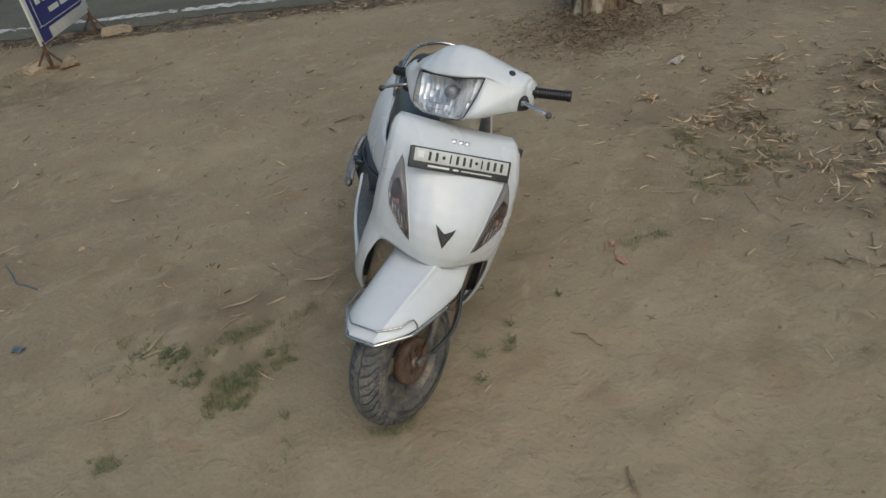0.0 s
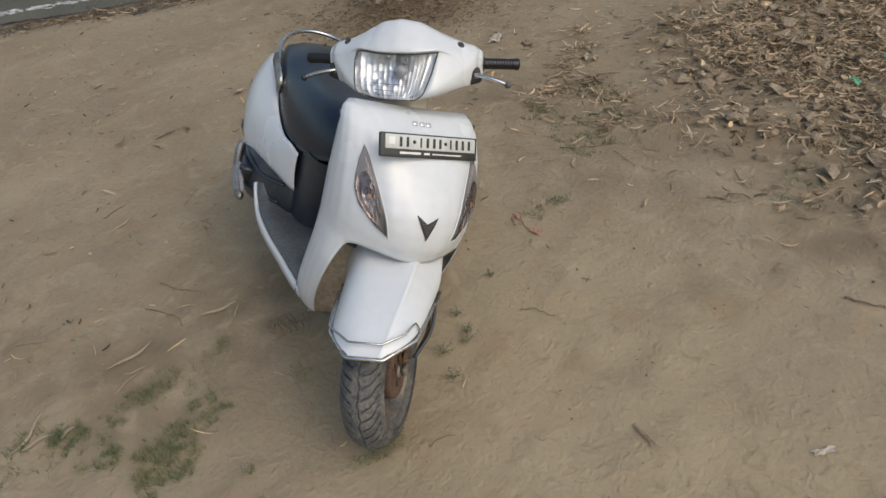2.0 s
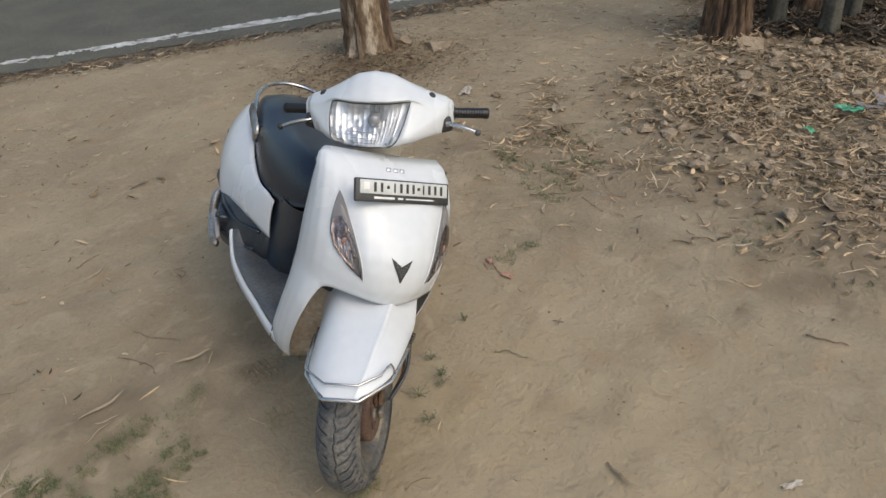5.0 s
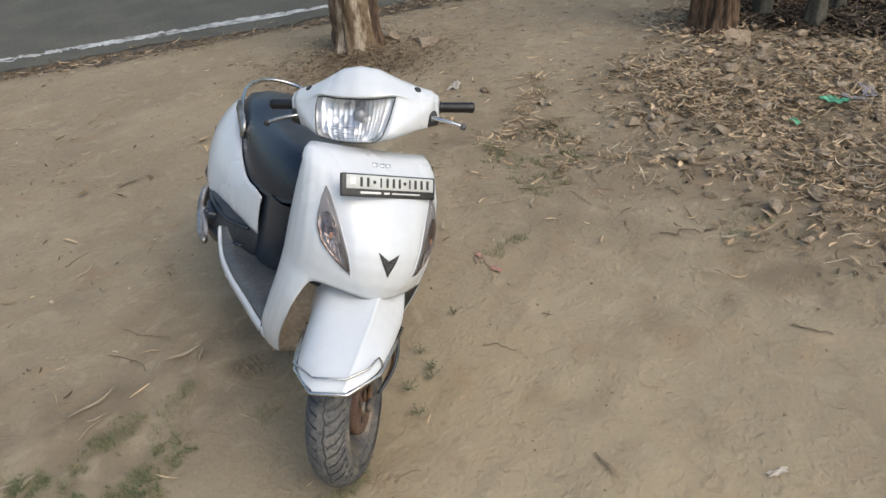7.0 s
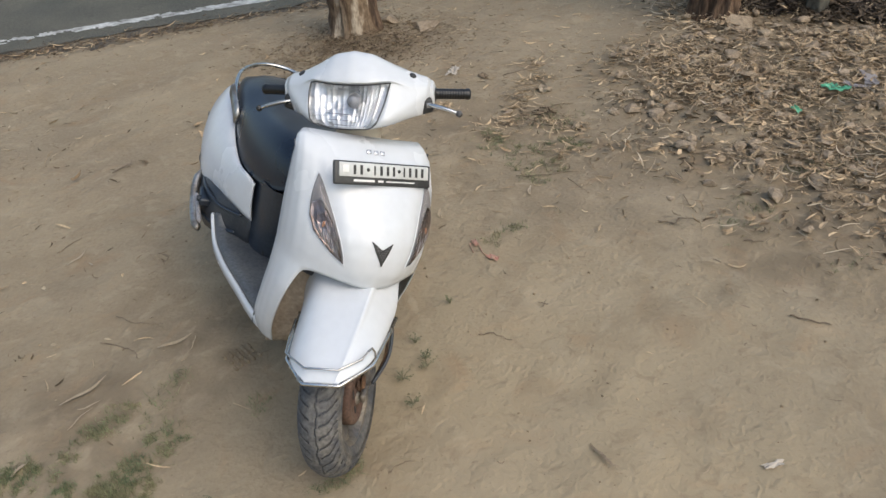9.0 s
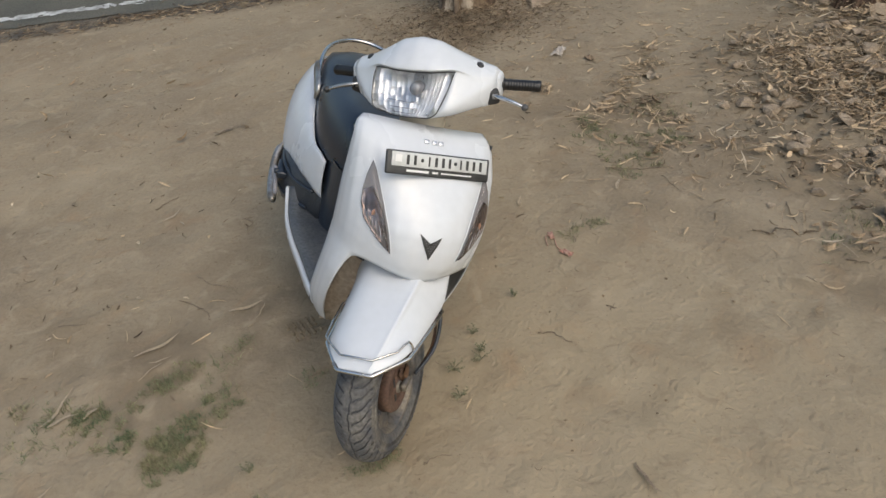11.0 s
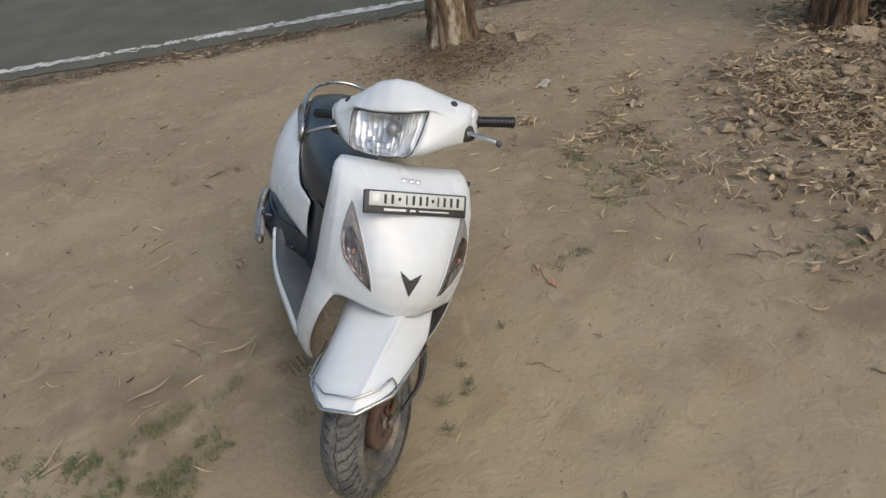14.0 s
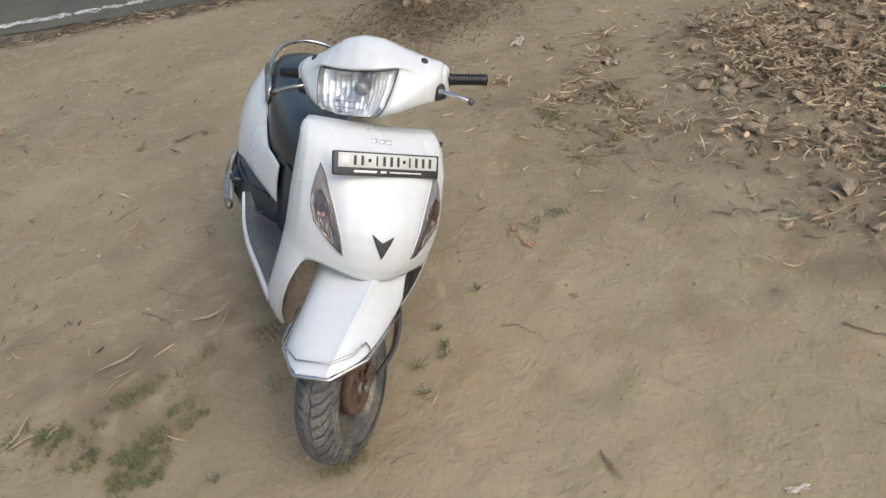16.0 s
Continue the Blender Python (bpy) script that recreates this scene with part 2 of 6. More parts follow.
GREENP = mat("green_wrapper", (0.09, 0.34, 0.20), 0.4, var=0.1, scale=20, second=(0.12, 0.42, 0.24))
REDP = mat("faded_red_scrap", (0.40, 0.20, 0.155), 0.85, var=0.15, scale=40, second=(0.36, 0.25, 0.18))
BLUEP = mat("blue_plastic_string", (0.10, 0.135, 0.165), 0.6, var=0.15, scale=30)
GREYP = mat("grey_board", (0.27, 0.25, 0.25), 0.8, var=0.12, scale=15, second=(0.20, 0.18, 0.17))


# ---- mesh helpers ----
def part(name, bm, material, parent=None, label="", smooth=True):
    me = bpy.data.meshes.new(name)
    bm.to_mesh(me)
    bm.free()
    for p in me.polygons:
        p.use_smooth = smooth
    me.materials.append(material)
    ob = new(name, me)
    if parent:
        ob.parent = parent
    if label:
        ob["label"] = label
    return ob


def spline(pts, n, closed=False):
    """Catmull-Rom through pts, n steps for each span."""
    pts = [Vector(p) for p in pts]
    k = len(pts)
    out = []
    for i in range(k if closed else k - 1):
        if closed:
            a, b, c, d = (pts[(i + j) % k] for j in (-1, 0, 1, 2))
        else:
            a, b, c, d = pts[max(i - 1, 0)], pts[i], pts[i + 1], pts[min(i + 2, k - 1)]
        for s in range(n):
            t = s / n
            out.append(0.5 * (2 * b + (c - a) * t + (2 * a - 5 * b + 4 * c - d) * t * t + (3 * b - a - 3 * c + d) * t ** 3))
    if not closed:
        out.append(pts[-1])
    return out


def loft(rows, close_u=False, close_v=False, caps=False, bm=None, keep=None):
    """Quads between rows of points. keep(i, j): whether that quad stays."""
    bm = bm or bmesh.new()
    vs = [[bm.verts.new(p) for p in row] for row in rows]
    n, m = len(rows), len(rows[0])
    for i in range(n if close_v else n - 1):
        for j in range(m if close_u else m - 1):
            if keep and not keep(i, j):
                continue
            a, b, c, d = vs[i][j], vs[i][(j + 1) % m], vs[(i + 1) % n][(j + 1) % m], vs[(i + 1) % n][j]
            try:
                bm.faces.new((a, b, c, d))
            except ValueError:
                pass
    if caps:
        bm.faces.new(vs[0][::-1])
        bm.faces.new(vs[-1])
    bmesh.ops.recalc_face_normals(bm, faces=bm.faces)
    return bm


def tube(pts, r, seg=8, bm=None, taper=None):
    """A round rod along pts."""
    pts = [Vector(p) for p in pts]
    rows = []
    up = Vector((0.13, 0.21, 0.97))
    for i, p in enumerate(pts):
        d = (pts[min(i + 1, len(pts) - 1)] - pts[max(i - 1, 0)]).normalized()
        u = d.cross(up)
        if u.length < 0.05:
            u = d.cross(Vector((1, 0, 0)))
        u.normalize()
        v = d.cross(u)
        rr = r * (taper[i] if taper else 1)
        rows.append([p + rr * (math.cos(2 * math.pi * k / seg) * u + math.sin(2 * math.pi * k / seg) * v) for k in range(seg)])
    return loft(rows, close_u=True, caps=True, bm=bm)


def block(size, bevel=0.0, m=None, seg=2, bm=None):
    """A bevelled box, centred, then moved by m."""
    out = bmesh.new()
    bmesh.ops.create_cube(out, size=1, matrix=Matrix.Diagonal((*size, 1)))
    if bevel:
        bmesh.ops.bevel(out, geom=out.edges[:], offset=bevel, segments=seg, affect="EDGES", profile=0.5)
    if m is not None:
        bmesh.ops.transform(out, matrix=m, verts=out.verts)
    return out


def lathe(profile, seg=40, axis="X", keep=None):
    """profile: (radius, along) pairs, turned about the axis through the origin."""
    rows = []
    for k in range(seg):
        a = 2 * math.pi * k / seg
        rows.append([Vector((s, r * math.cos(a), r * math.sin(a))) if axis == "X" else Vector((r * math.cos(a), r * math.sin(a), s)) for r, s in profile])
    return loft(rows, close_v=True, keep=keep)


def turned(bm, m):
    bmesh.ops.transform(bm, matrix=m, verts=bm.verts)
    return bm


def solid(ob, thick, offset=-1.0):
    md = ob.modifiers.new("thickness", "SOLIDIFY")
    md.thickness, md.offset = thick, offset
    return ob


def lerp(a, b, t):
    return a + (b - a) * t


def curve(xs, ys, x):
    return float(np.interp(x, xs, ys))


# ---- ground ----
def lattice(ix, iy, seed):
    h = np.sin(ix * 127.1 + iy * 311.7 + seed * 74.7) * 43758.5453
    return h - np.floor(h)


def vnoise(x, y, scale, seed=0):
    """Smooth value noise, -1 to 1."""
    x, y = np.asarray(x, float) / scale, np.asarray(y, float) / scale
    ix, iy = np.floor(x), np.floor(y)
    fx, fy = x - ix, y - iy
    fx, fy = fx * fx * (3 - 2 * fx), fy * fy * (3 - 2 * fy)
    a, b = lattice(ix, iy, seed), lattice(ix + 1, iy, seed)
    c, d = lattice(ix, iy + 1, seed), lattice(ix + 1, iy + 1, seed)
    return 2 * (a + (b - a) * fx + (c - a) * fy + (a - b - c + d) * fx * fy) - 1


LITTER = [(2.58, 3.36), (2.27, 2.98), (1.94, 2.68), (1.86, 2.45), (1.88, 2.20), (1.98, 1.95), (2.13, 1.68), (2.27, 1.45), (2.65, 1.15), (4.0, 0.6), (7.0, 0.3), (7.0, 5.4), (4.9, 5.0), (4.2, 4.6), (3.5, 4.2), (2.98, 3.67)]


def inside(x, y, poly):
    x, y = np.asarray(x, float), np.asarray(y, float)
    hit = np.zeros(x.shape, bool)
    for (ax, ay), (bx, by) in zip(poly, poly[1:] + poly[:1]):
        hit ^= ((ay > y) != (by > y)) & (x < (bx - ax) * (y - ay) / (by - ay + 1e-12) + ax)
    return hit


def dist(x, y, poly):
    x, y = np.asarray(x, float), np.asarray(y, float)
    best = np.full(x.shape, 1e9)
    for (ax, ay), (bx, by) in zip(poly, poly[1:] + poly[:1]):
        dx, dy = bx - ax, by - ay
        t = np.clip(((x - ax) * dx + (y - ay) * dy) / (dx * dx + dy * dy), 0, 1)
        best = np.minimum(best, np.hypot(x - ax - t * dx, y - ay - t * dy))
    return best


def litter(x, y):
    """0 on bare ground to 1 deep in the fallen leaves."""
    d = dist(x, y, LITTER)
    d = np.where(inside(x, y, LITTER), d, -d) + 0.22 * vnoise(x, y, 0.45, 3) + 0.10 * vnoise(x, y, 0.17, 4)
    return np.clip(d / 0.65 + 0.47, 0, 1)


TREES = [(1.58, 5.22, 0.04, 0.55), (3.72, 3.92, 0.02, 0.5)]


def height(x, y):
    x, y = np.asarray(x, float), np.asarray(y, float)
    z = 0.010 * vnoise(x, y, 0.9, 1) + 0.009 * vnoise(x, y, 0.33, 2) + 0.0055 * vnoise(x, y, 0.14, 5) + 0.003 * vnoise(x, y, 0.075, 6)
    rough = litter(x, y)
    z = z + rough * (0.03 + 0.022 * vnoise(x, y, 0.25, 8) + 0.012 * vnoise(x, y, 0.1, 9))
    for tx, ty, h, r in TREES:
        z = z + h * np.exp(-((x - tx) ** 2 + (y - ty) ** 2) / (r * r) * 2)
    for tx, ty in ((SCOOTER[0] - 0.01, SCOOTER[1] - 0.03), (SCOOTER[0] + 0.13, SCOOTER[1] + 1.2)):
        z = z * (1 - np.exp(-((x - tx) ** 2 + (y - ty) ** 2) / 0.05))
    flat = np.clip((y - (6.30 - 0.17 * x)) / 0.25, 0, 1)
    return z * (1 - flat) - 0.012 * flat


SCOOTER = (-0.0945, 1.7588)


# brown soil spots; the second, left of the scooter, also paints its shadow
STAINS_AND_SHADOW = [(-0.66, 2.28, 0.55, 0.26, 0.60), (-0.22, 2.42, 0.30, 0.32, 0.55), (1.60, 3.10, 0.45, 0.55, 0.34), (1.75, 1.70, 0.40, 0.42, 0.45), (-2.9, 5.6, 0.8, 0.5, 0.55), (1.45, 4.95, 0.55, 0.4, 0.5), (-1.9, 3.1, 0.3, 0.25, 0.25), (1.15, 2.45, 0.4, 0.2, 0.18)]


def humus_and_shadow(x, y):
    """How far rotted leaves, and shadow painted left of the scooter, brown the soil."""
    d = dist(x, y, LITTER)
    d = np.where(inside(x, y, LITTER), d, -d) + 0.25 * vnoise(x, y, 0.5, 12) + 0.10 * vnoise(x, y, 0.15, 13)
    out = 0.40 * np.clip(d / 0.80 + 0.66, 0, 1)
    for cx, cy, rx, ry, w in STAINS_AND_SHADOW:
        spot = w * np.exp(-((x - cx) / rx) ** 2 - ((y - cy) / ry) ** 2) * (1 + 0.7 * vnoise(x, y, 0.22, 14) + 0.9 * vnoise(x, y, 0.075, 15))
        out = np.maximum(out, spot)
    return np.clip(out, 0, 0.75)


def sand_and_falloff(x, y):
    """Yellow sandy ground, mostly round the front wheel; its fade rightwards paints lens falloff."""
    return np.clip(0.62 * np.exp(-((x - 0.35) / 0.8) ** 2 - ((y - 1.5) / 1.3) ** 2) + 0.18 + 0.22 * vnoise(x, y, 0.8, 16) + 0.15 * vnoise(x, y, 0.25, 17), 0, 0.8)


def ticks(lo, hi, step, far, n):
    mid = np.arange(lo, hi + step / 2, step)
    out = np.geomspace(1, far, n) * 0.4
    return np.concatenate([lo - out[::-1], mid, hi + out])


def ground_sheet():
    xs, ys = ticks(-4.6, 6.0, 0.024, 900, 22), ticks(-0.8, 7.6, 0.024, 900, 22)
    X, Y = np.meshgrid(xs, ys)
    Zs = height(X, Y)
    verts = np.stack([X.ravel(), Y.ravel(), Zs.ravel()], 1)
    n, m = X.shape
    i = (np.arange(n - 1)[:, None] * m + np.arange(m - 1)[None]).ravel()
    me = bpy.data.meshes.new("ground")
    me.from_pydata(verts.tolist(), [], np.stack([i, i + 1, i + m + 1, i + m], 1).tolist())
    me.polygons.foreach_set("use_smooth", [True] * len(me.polygons))
    for name, zone in (("sand_and_falloff", sand_and_falloff), ("humus_and_shadow", humus_and_shadow)):
        me.attributes.new(name, "FLOAT", "POINT").data.foreach_set("value", zone(X, Y).ravel())
    me.materials.append(EARTH)
    return tagged(new("ground", me), "dusty trodden sandy earth with small dents beside a road", "ground", kind="structure")


ground_sheet()


def strip(name, near, far, z, material, label, x0=-60.0, x1=60.0, ragged=0.0, seed=11, step=0.05):
    """A sheet along the road between two lines y = a - b * x, with ragged edges."""
    xs = np.concatenate([np.linspace(x0, -6.1, 20), np.arange(-6, 6, step), np.linspace(6, x1, 20)])
    bm = bmesh.new()
    rows = []
    for k, x in enumerate(xs):
        j = [ragged * float(vnoise(x, s, 0.35, seed) + 0.5 * vnoise(x, s, 0.09, seed + 1)) for s in (0, 7)]
        ya, yb = near[0] - near[1] * x + j[0], far[0] - far[1] * x + (j[1] if far[0] < 8 else 0)
        rows.append([Vector((x, lerp(ya, yb, t), z)) for t in np.linspace(0, 1, 4)])
    ob = part(name, loft(rows), material)
    return tagged(ob, label, name.split("_")[-1], kind="structure")


strip("road", (6.62, 0.19), (13.6, 0.19), 0.004, ASPHALT, "grey worn asphalt road with a painted edge line", ragged=0.06)
strip("road_shoulder", (6.36, 0.165), (6.72, 0.19), -0.003, GRAVEL, "dark gravelly broken edge of the asphalt road", ragged=0.07, seed=21)


def line_paint():
    """The edge line, worn through in places."""
    rng = random.Random(4)
    bm = bmesh.new()
    xs = np.arange(-9, 9, 0.02)
    rows = []
    for x in xs:
        a, b = (0.009 * float(vnoise(x, s, 0.22, 31) + 0.7 * vnoise(x, s, 0.06, 33)) for s in (0, 9))
        y = 6.87 - 0.19 * x
        rows.append([Vector((x, y + a + t * (0.15 + b - a), 0.008)) for t in np.linspace(0, 1, 15)])
    worn = lambda x, y: float(0.7 * vnoise(x, y, 0.05, 41) + 0.5 * vnoise(x, y, 0.022, 42) + 0.6 * vnoise(x, y, 0.5, 43))
    keep = lambda i, j: worn(xs[i], j * 0.0107) < 0.62 - 0.85 * abs(j - 6.5) ** 2 / 42
    return tagged(part("road_line", loft(rows, keep=keep), LINE), "worn white painted edge line on the road", "road marking", kind="structure")


line_paint()


# ---- scooter ----
LEAN, YAW, STEER, RAKE = 22.24, -5.95, -35.0, 29.0
scooter = new("scooter")
scooter.matrix_world = pose(SCOOTER[0], SCOOTER[1], 0.0, 0, LEAN, YAW)
tagged(scooter, "white motor scooter leaning on its side stand on dusty earth", "scooter")
HEAD = Vector((-0.01, 0.41, 1.026))
AXIS = Vector((0, math.sin(radians(RAKE)), math.cos(radians(RAKE))))
TURN = Matrix.Translation(HEAD) @ Matrix.Rotation(radians(STEER), 4, AXIS) @ Matrix.Translation(-HEAD)


def steered(ob):
    """Turns a part with the handlebar."""
    ob.matrix_basis = TURN
    return ob


# front apron: rows from the bottom edge up, each from one rim round to the other
CZ = [0.575, 0.62, 0.66, 0.70, 0.74, 0.78, 0.82, 0.86, 0.885, 0.897, 0.904]
CY = [0.000, -0.008, -0.006, 0.006, 0.032, 0.068, 0.108, 0.150, 0.185, 0.212, 0.245]
US = [0.0, 0.05, 0.095, 0.14, 0.172, 0.193, 0.204, 0.207, 0.202]
UY = [0.0, 0.007, 0.026, 0.062, 0.096, 0.13, 0.17, 0.21, 0.25]


def apron_point(u, z):
    """u: -1 to 1 from rim to rim; z: the height at the middle."""
    a = abs(u) * 8
    k = min(int(a), 7)
    t = a - k
    x, dy = lerp(US[k], US[k + 1], t), lerp(UY[k], UY[k + 1], t)
    c = curve(CZ, CY, z)
    back = 0.255 + max(0, z - 0.86) * 0.5
    f = dy / 0.25
    y = c + (back - c) * f ** (1 + max(0, z - 0.74) * 1.2)
    x *= curve([0.575, 0.7, 0.82, 0.88, 0.895, 0.904], [0.985, 1.0, 0.995, 0.982, 0.955, 0.90], z) * (1 if u < 0 else curve([0.575, 0.70, 0.80, 0.86, 0.904], [1.020, 1.010, 0.980, 0.912, 0.850], z))
    # raised middle panel between the indicators
    wide = curve([0.575, 0.64, 0.75, 0.86, 0.893], [0.085, 0.088, 0.122, 0.158, 0.165], z)
    edge = min(1, max(0, (wide - x) / 0.012))
    y -= 0.006 * edge * edge * (3 - 2 * edge) * curve([0.575, 0.62, 0.84, 0.88], [0.0, 1.0, 1.0, 0.0], z)
    zz = z - (0.024 * f ** 4 if z > 0.87 else 0) + (0.006 * math.sin(math.pi * min(1, abs(x) / 0.17)) if z < 0.60 else 0)
    # the lower edge comes to a blunt point in the middle
    zz -= 0.011 * max(0, 1 - x / 0.11) * curve([0.575, 0.64], [1, 0], z)
    return Vector((x if u > 0 else -x, y, zz))


def on_apron(x, z, out=0.0):
    """The point of the apron's front at x, z, pushed out by out."""
    u = curve([-v * 1.0 for v in US[::-1]] + US[1:], [-k / 8 for k in range(8, -1, -1)] + [k / 8 for k in range(1, 9)], x)
    p, q, r = apron_point(u, z), apron_point(u + 0.02, z), apron_point(u, z + 0.01)
    nrm = (q - p).cross(r - p).normalized()
    if nrm.y > 0:
        nrm = -nrm
    return p + nrm * out


def apron():
    us = [i / 32 for i in range(-32, 33)]
    zs = [lerp(0.575, 0.904, k / 34) for k in range(35)]
    bm = loft([[apron_point(u, z) for u in us] for z in zs])
    # legs down to the floor
    for s in (-1, 1):
        inner = spline([(0.168, 0.082, 0.577), (0.190, 0.105, 0.50), (0.192, 0.145, 0.40), (0.178, 0.190, 0.31), (0.155, 0.226, 0.24)] if s < 0 else
                       [(0.168, 0.082, 0.577), (0.178, 0.125, 0.50), (0.177, 0.165, 0.40), (0.168, 0.205, 0.31), (0.152, 0.235, 0.24)], 6)
        outer = spline([(0.2, 0.255, 0.577), (0.204, 0.255, 0.50), (0.212, 0.262, 0.40), (0.211, 0.275, 0.32), (0.185, 0.305, 0.245)] if s < 0 else
                       [(0.2, 0.255, 0.577), (0.200, 0.255, 0.50), (0.202, 0.262, 0.40), (0.196, 0.275, 0.32), (0.178, 0.305, 0.245)], 6)
        rim = [apron_point(s * u / 32, 0.575) for u in range(16, 33)]
        rim = [Vector((abs(p.x), p.y, p.z)) for p in rim]
        bow = [p - lerp(rim[0], rim[-1], k / 16) for k, p in enumerate(rim)]
        inner, outer = inner[1:], outer[1:]
        rows = [rim]
        for k, (a, b) in enumerate(zip(inner, outer)):
            a, b = lerp(rim[0], a, min(1, (k + 1) / 6)), lerp(rim[-1], b, min(1, (k + 1) / 6))
            rows.append([lerp(a, b, t / 16) + bow[t] * (1 - 0.5 * k / len(inner)) for t in range(17)])
        loft([[Vector((s * p.x, p.y, p.z)) for p in row] for row in rows], bm=bm)
    bmesh.ops.remove_doubles(bm, verts=bm.verts, dist=0.0006)
    bmesh.ops.recalc_face_normals(bm, faces=bm.faces)
    soft = [v for v in bm.verts if 0.50 < v.co.z < 0.615 and abs(v.co.x) > 0.10 and not v.is_boundary]
    rim = [v for v in bm.verts if 0.49 < v.co.z < 0.60 and 0.085 < abs(v.co.x) < 0.19 and v.co.y < 0.2 and v.is_boundary]
    for _ in range(14):
        moved = {}
        for v in rim:
            ends = [e.other_vert(v).co for e in v.link_edges if e.is_boundary]
            moved[v] = v.co * 0.5 + sum(ends, Vector()) * (0.5 / len(ends))
        for v, p in moved.items():
            v.co = p
        bmesh.ops.smooth_vert(bm, verts=soft, factor=0.5, use_axis_x=True, use_axis_y=True, use_axis_z=True)
    return solid(part("front_apron", bm, WHITE, scooter, "glossy white front apron"), 0.004)


APRON = apron()


def inner_shield():
    """Black inner leg shield and the dusty lining over the wheel."""
    rows = [[Vector((x, 0.262 + 0.03 * (1 - (x / 0.2) ** 2) + (0.06 if z < 0.3 else 0), z)) for x in np.linspace(-0.196, 0.196, 13)] for z in np.linspace(0.24, 0.87, 16)]
    solid(part("inner_leg_shield", loft(rows), DUSTY, scooter, "dusty black inner leg shield"), 0.004)
    rows = [[Vector((0.168 * math.sin(a), 0.255 - 0.16 * math.cos(a) * (z - 0.22) / 0.36 * 0.9, z)) for a in np.linspace(-1.45, 1.45, 17)] for z in np.linspace(0.22, 0.58, 10)]
    # black sheet added to paint the shadow under the apron's lower edge
    top = [[Vector((0.160 * math.sin(a), 0.262 - 0.155 * math.cos(a), z)) for a in np.linspace(-1.4, 1.4, 17)] for z in np.linspace(0.515, 0.60, 4)]
    solid(part("arch_shadow_panel", loft(top), BLACK, scooter, "added black panel painting the shadow above the wheel arch"), 0.003)
    solid(part("wheel_arch_lining", loft(rows), LINING, scooter, "dusty brown wheel arch lining"), 0.003)


inner_shield()


def faceted(pts, n):
    """Straight runs between pts, closed, n steps each, with the corners a little blunt."""
    pts = [Vector((a, b, 0)) for a, b in pts]
    out = []
    for a, b in zip(pts, pts[1:] + pts[:1]):
        out += [lerp(a, b, 0.04 + 0.92 * k / (n - 1)) for k in range(n)]
    return out


def indicators():
    """Smoky pointed lamps let into the apron, one each side."""
    for s in (-1, 1):
        outline = [(0.088, 0.634), (0.128, 0.660), (0.160, 0.692), (0.171, 0.722), (0.172, 0.752), (0.167, 0.790), (0.157, 0.822), (0.147, 0.806), (0.122, 0.744), (0.102, 0.688)]
        flat = faceted(outline, 5)
        centre = sum(flat, Vector()) / len(flat)
        wrap = lambda f, h: [on_apron(s * q.x, q.y, h + 0.001) for q in (centre + (p - centre) * f for p in flat)]
        bm = loft([wrap(f, h) for f, h in ((1.075, 0.0), (1.055, 0.0022), (1.02, 0.0022), (0.985, -0.001))], close_u=True)
        part("white_surround", bm, WHITE, APRON)
        bm = loft([wrap(f, h) for f, h in ((1.015, 0.0015), (1.005, 0.0028), (0.975, 0.0028), (0.965, 0.0008))], close_u=True)
        lamp = part("indicator", bm, BLACK, scooter, "smoky grey turn indicator")
        bm = loft([wrap(f, h) for f, h in ((0.975, 0.002), (0.85, 0.003), (0.6, 0.0035), (0.1, 0.0035))], close_u=True)
        part("grey_lens", bm, GREYLENS, lamp, "pale grey outer lens")
        leaf = [(0.091, 0.639), (0.127, 0.664), (0.157, 0.695), (0.167, 0.724), (0.168, 0.752), (0.150, 0.770), (0.136, 0.752), (0.119, 0.722), (0.102, 0.680)]
        flat = faceted(leaf, 4)
        centre = sum(flat, Vector()) / len(flat)
        # chrome bowl in slanting facets
        bm = bmesh.new()
        rings = [wrap(f, h) for f, h in ((1.0, 0.0065), (0.78, 0.0050), (0.56, 0.0058), (0.34, 0.0045), (0.06, 0.0052))]
        for i in range(len(rings) - 1):
            for k in range(0, len(flat), 2):
                j, e = (k + 2) % len(flat), Vector((0, 0.0012 * ((k // 2 + i) % 2), 0))
                quad = (rings[i][k], rings[i][j], rings[i + 1][j] + e, rings[i + 1][k] + e)
                bm.faces.new([bm.verts.new(v) for v in quad])
        bmesh.ops.recalc_face_normals(bm, faces=bm.faces)
        part("reflector", bm, LEAFMETAL, lamp, smooth=False)
        b = on_apron(s * 0.140, 0.716, 0.0075)
        bm = bmesh.new()
        bmesh.ops.create_uvsphere(bm, u_segments=12, v_segments=8, radius=0.006, matrix=Matrix.Translation(b) @ Matrix.Diagonal((0.8, 0.6, 1.5, 1)))
        part("bulb", bm, AMBER, lamp, "amber bulb")
        for k in range(4):
            p, q = on_apron(s * (0.112 + 0.010 * k), 0.662 + 0.008 * k, 0.0075), on_apron(s * (0.122 + 0.010 * k), 0.694 + 0.006 * k, 0.0075)
            part("reflector_rib", tube([p, lerp(p, q, 0.5), q], 0.0011, 5), CHROME, lamp)
        flat = faceted(outline, 5)
        centre = sum(flat, Vector()) / len(flat)
        bm = loft([wrap(f, h) for f, h in ((0.985, 0.0022), (0.93, 0.0085), (0.7, 0.0130), (0.4, 0.0145), (0.05, 0.0148))], close_u=True)
        g = part("lens", bm, SMOKE, lamp)
        g.visible_shadow = False


indicators()


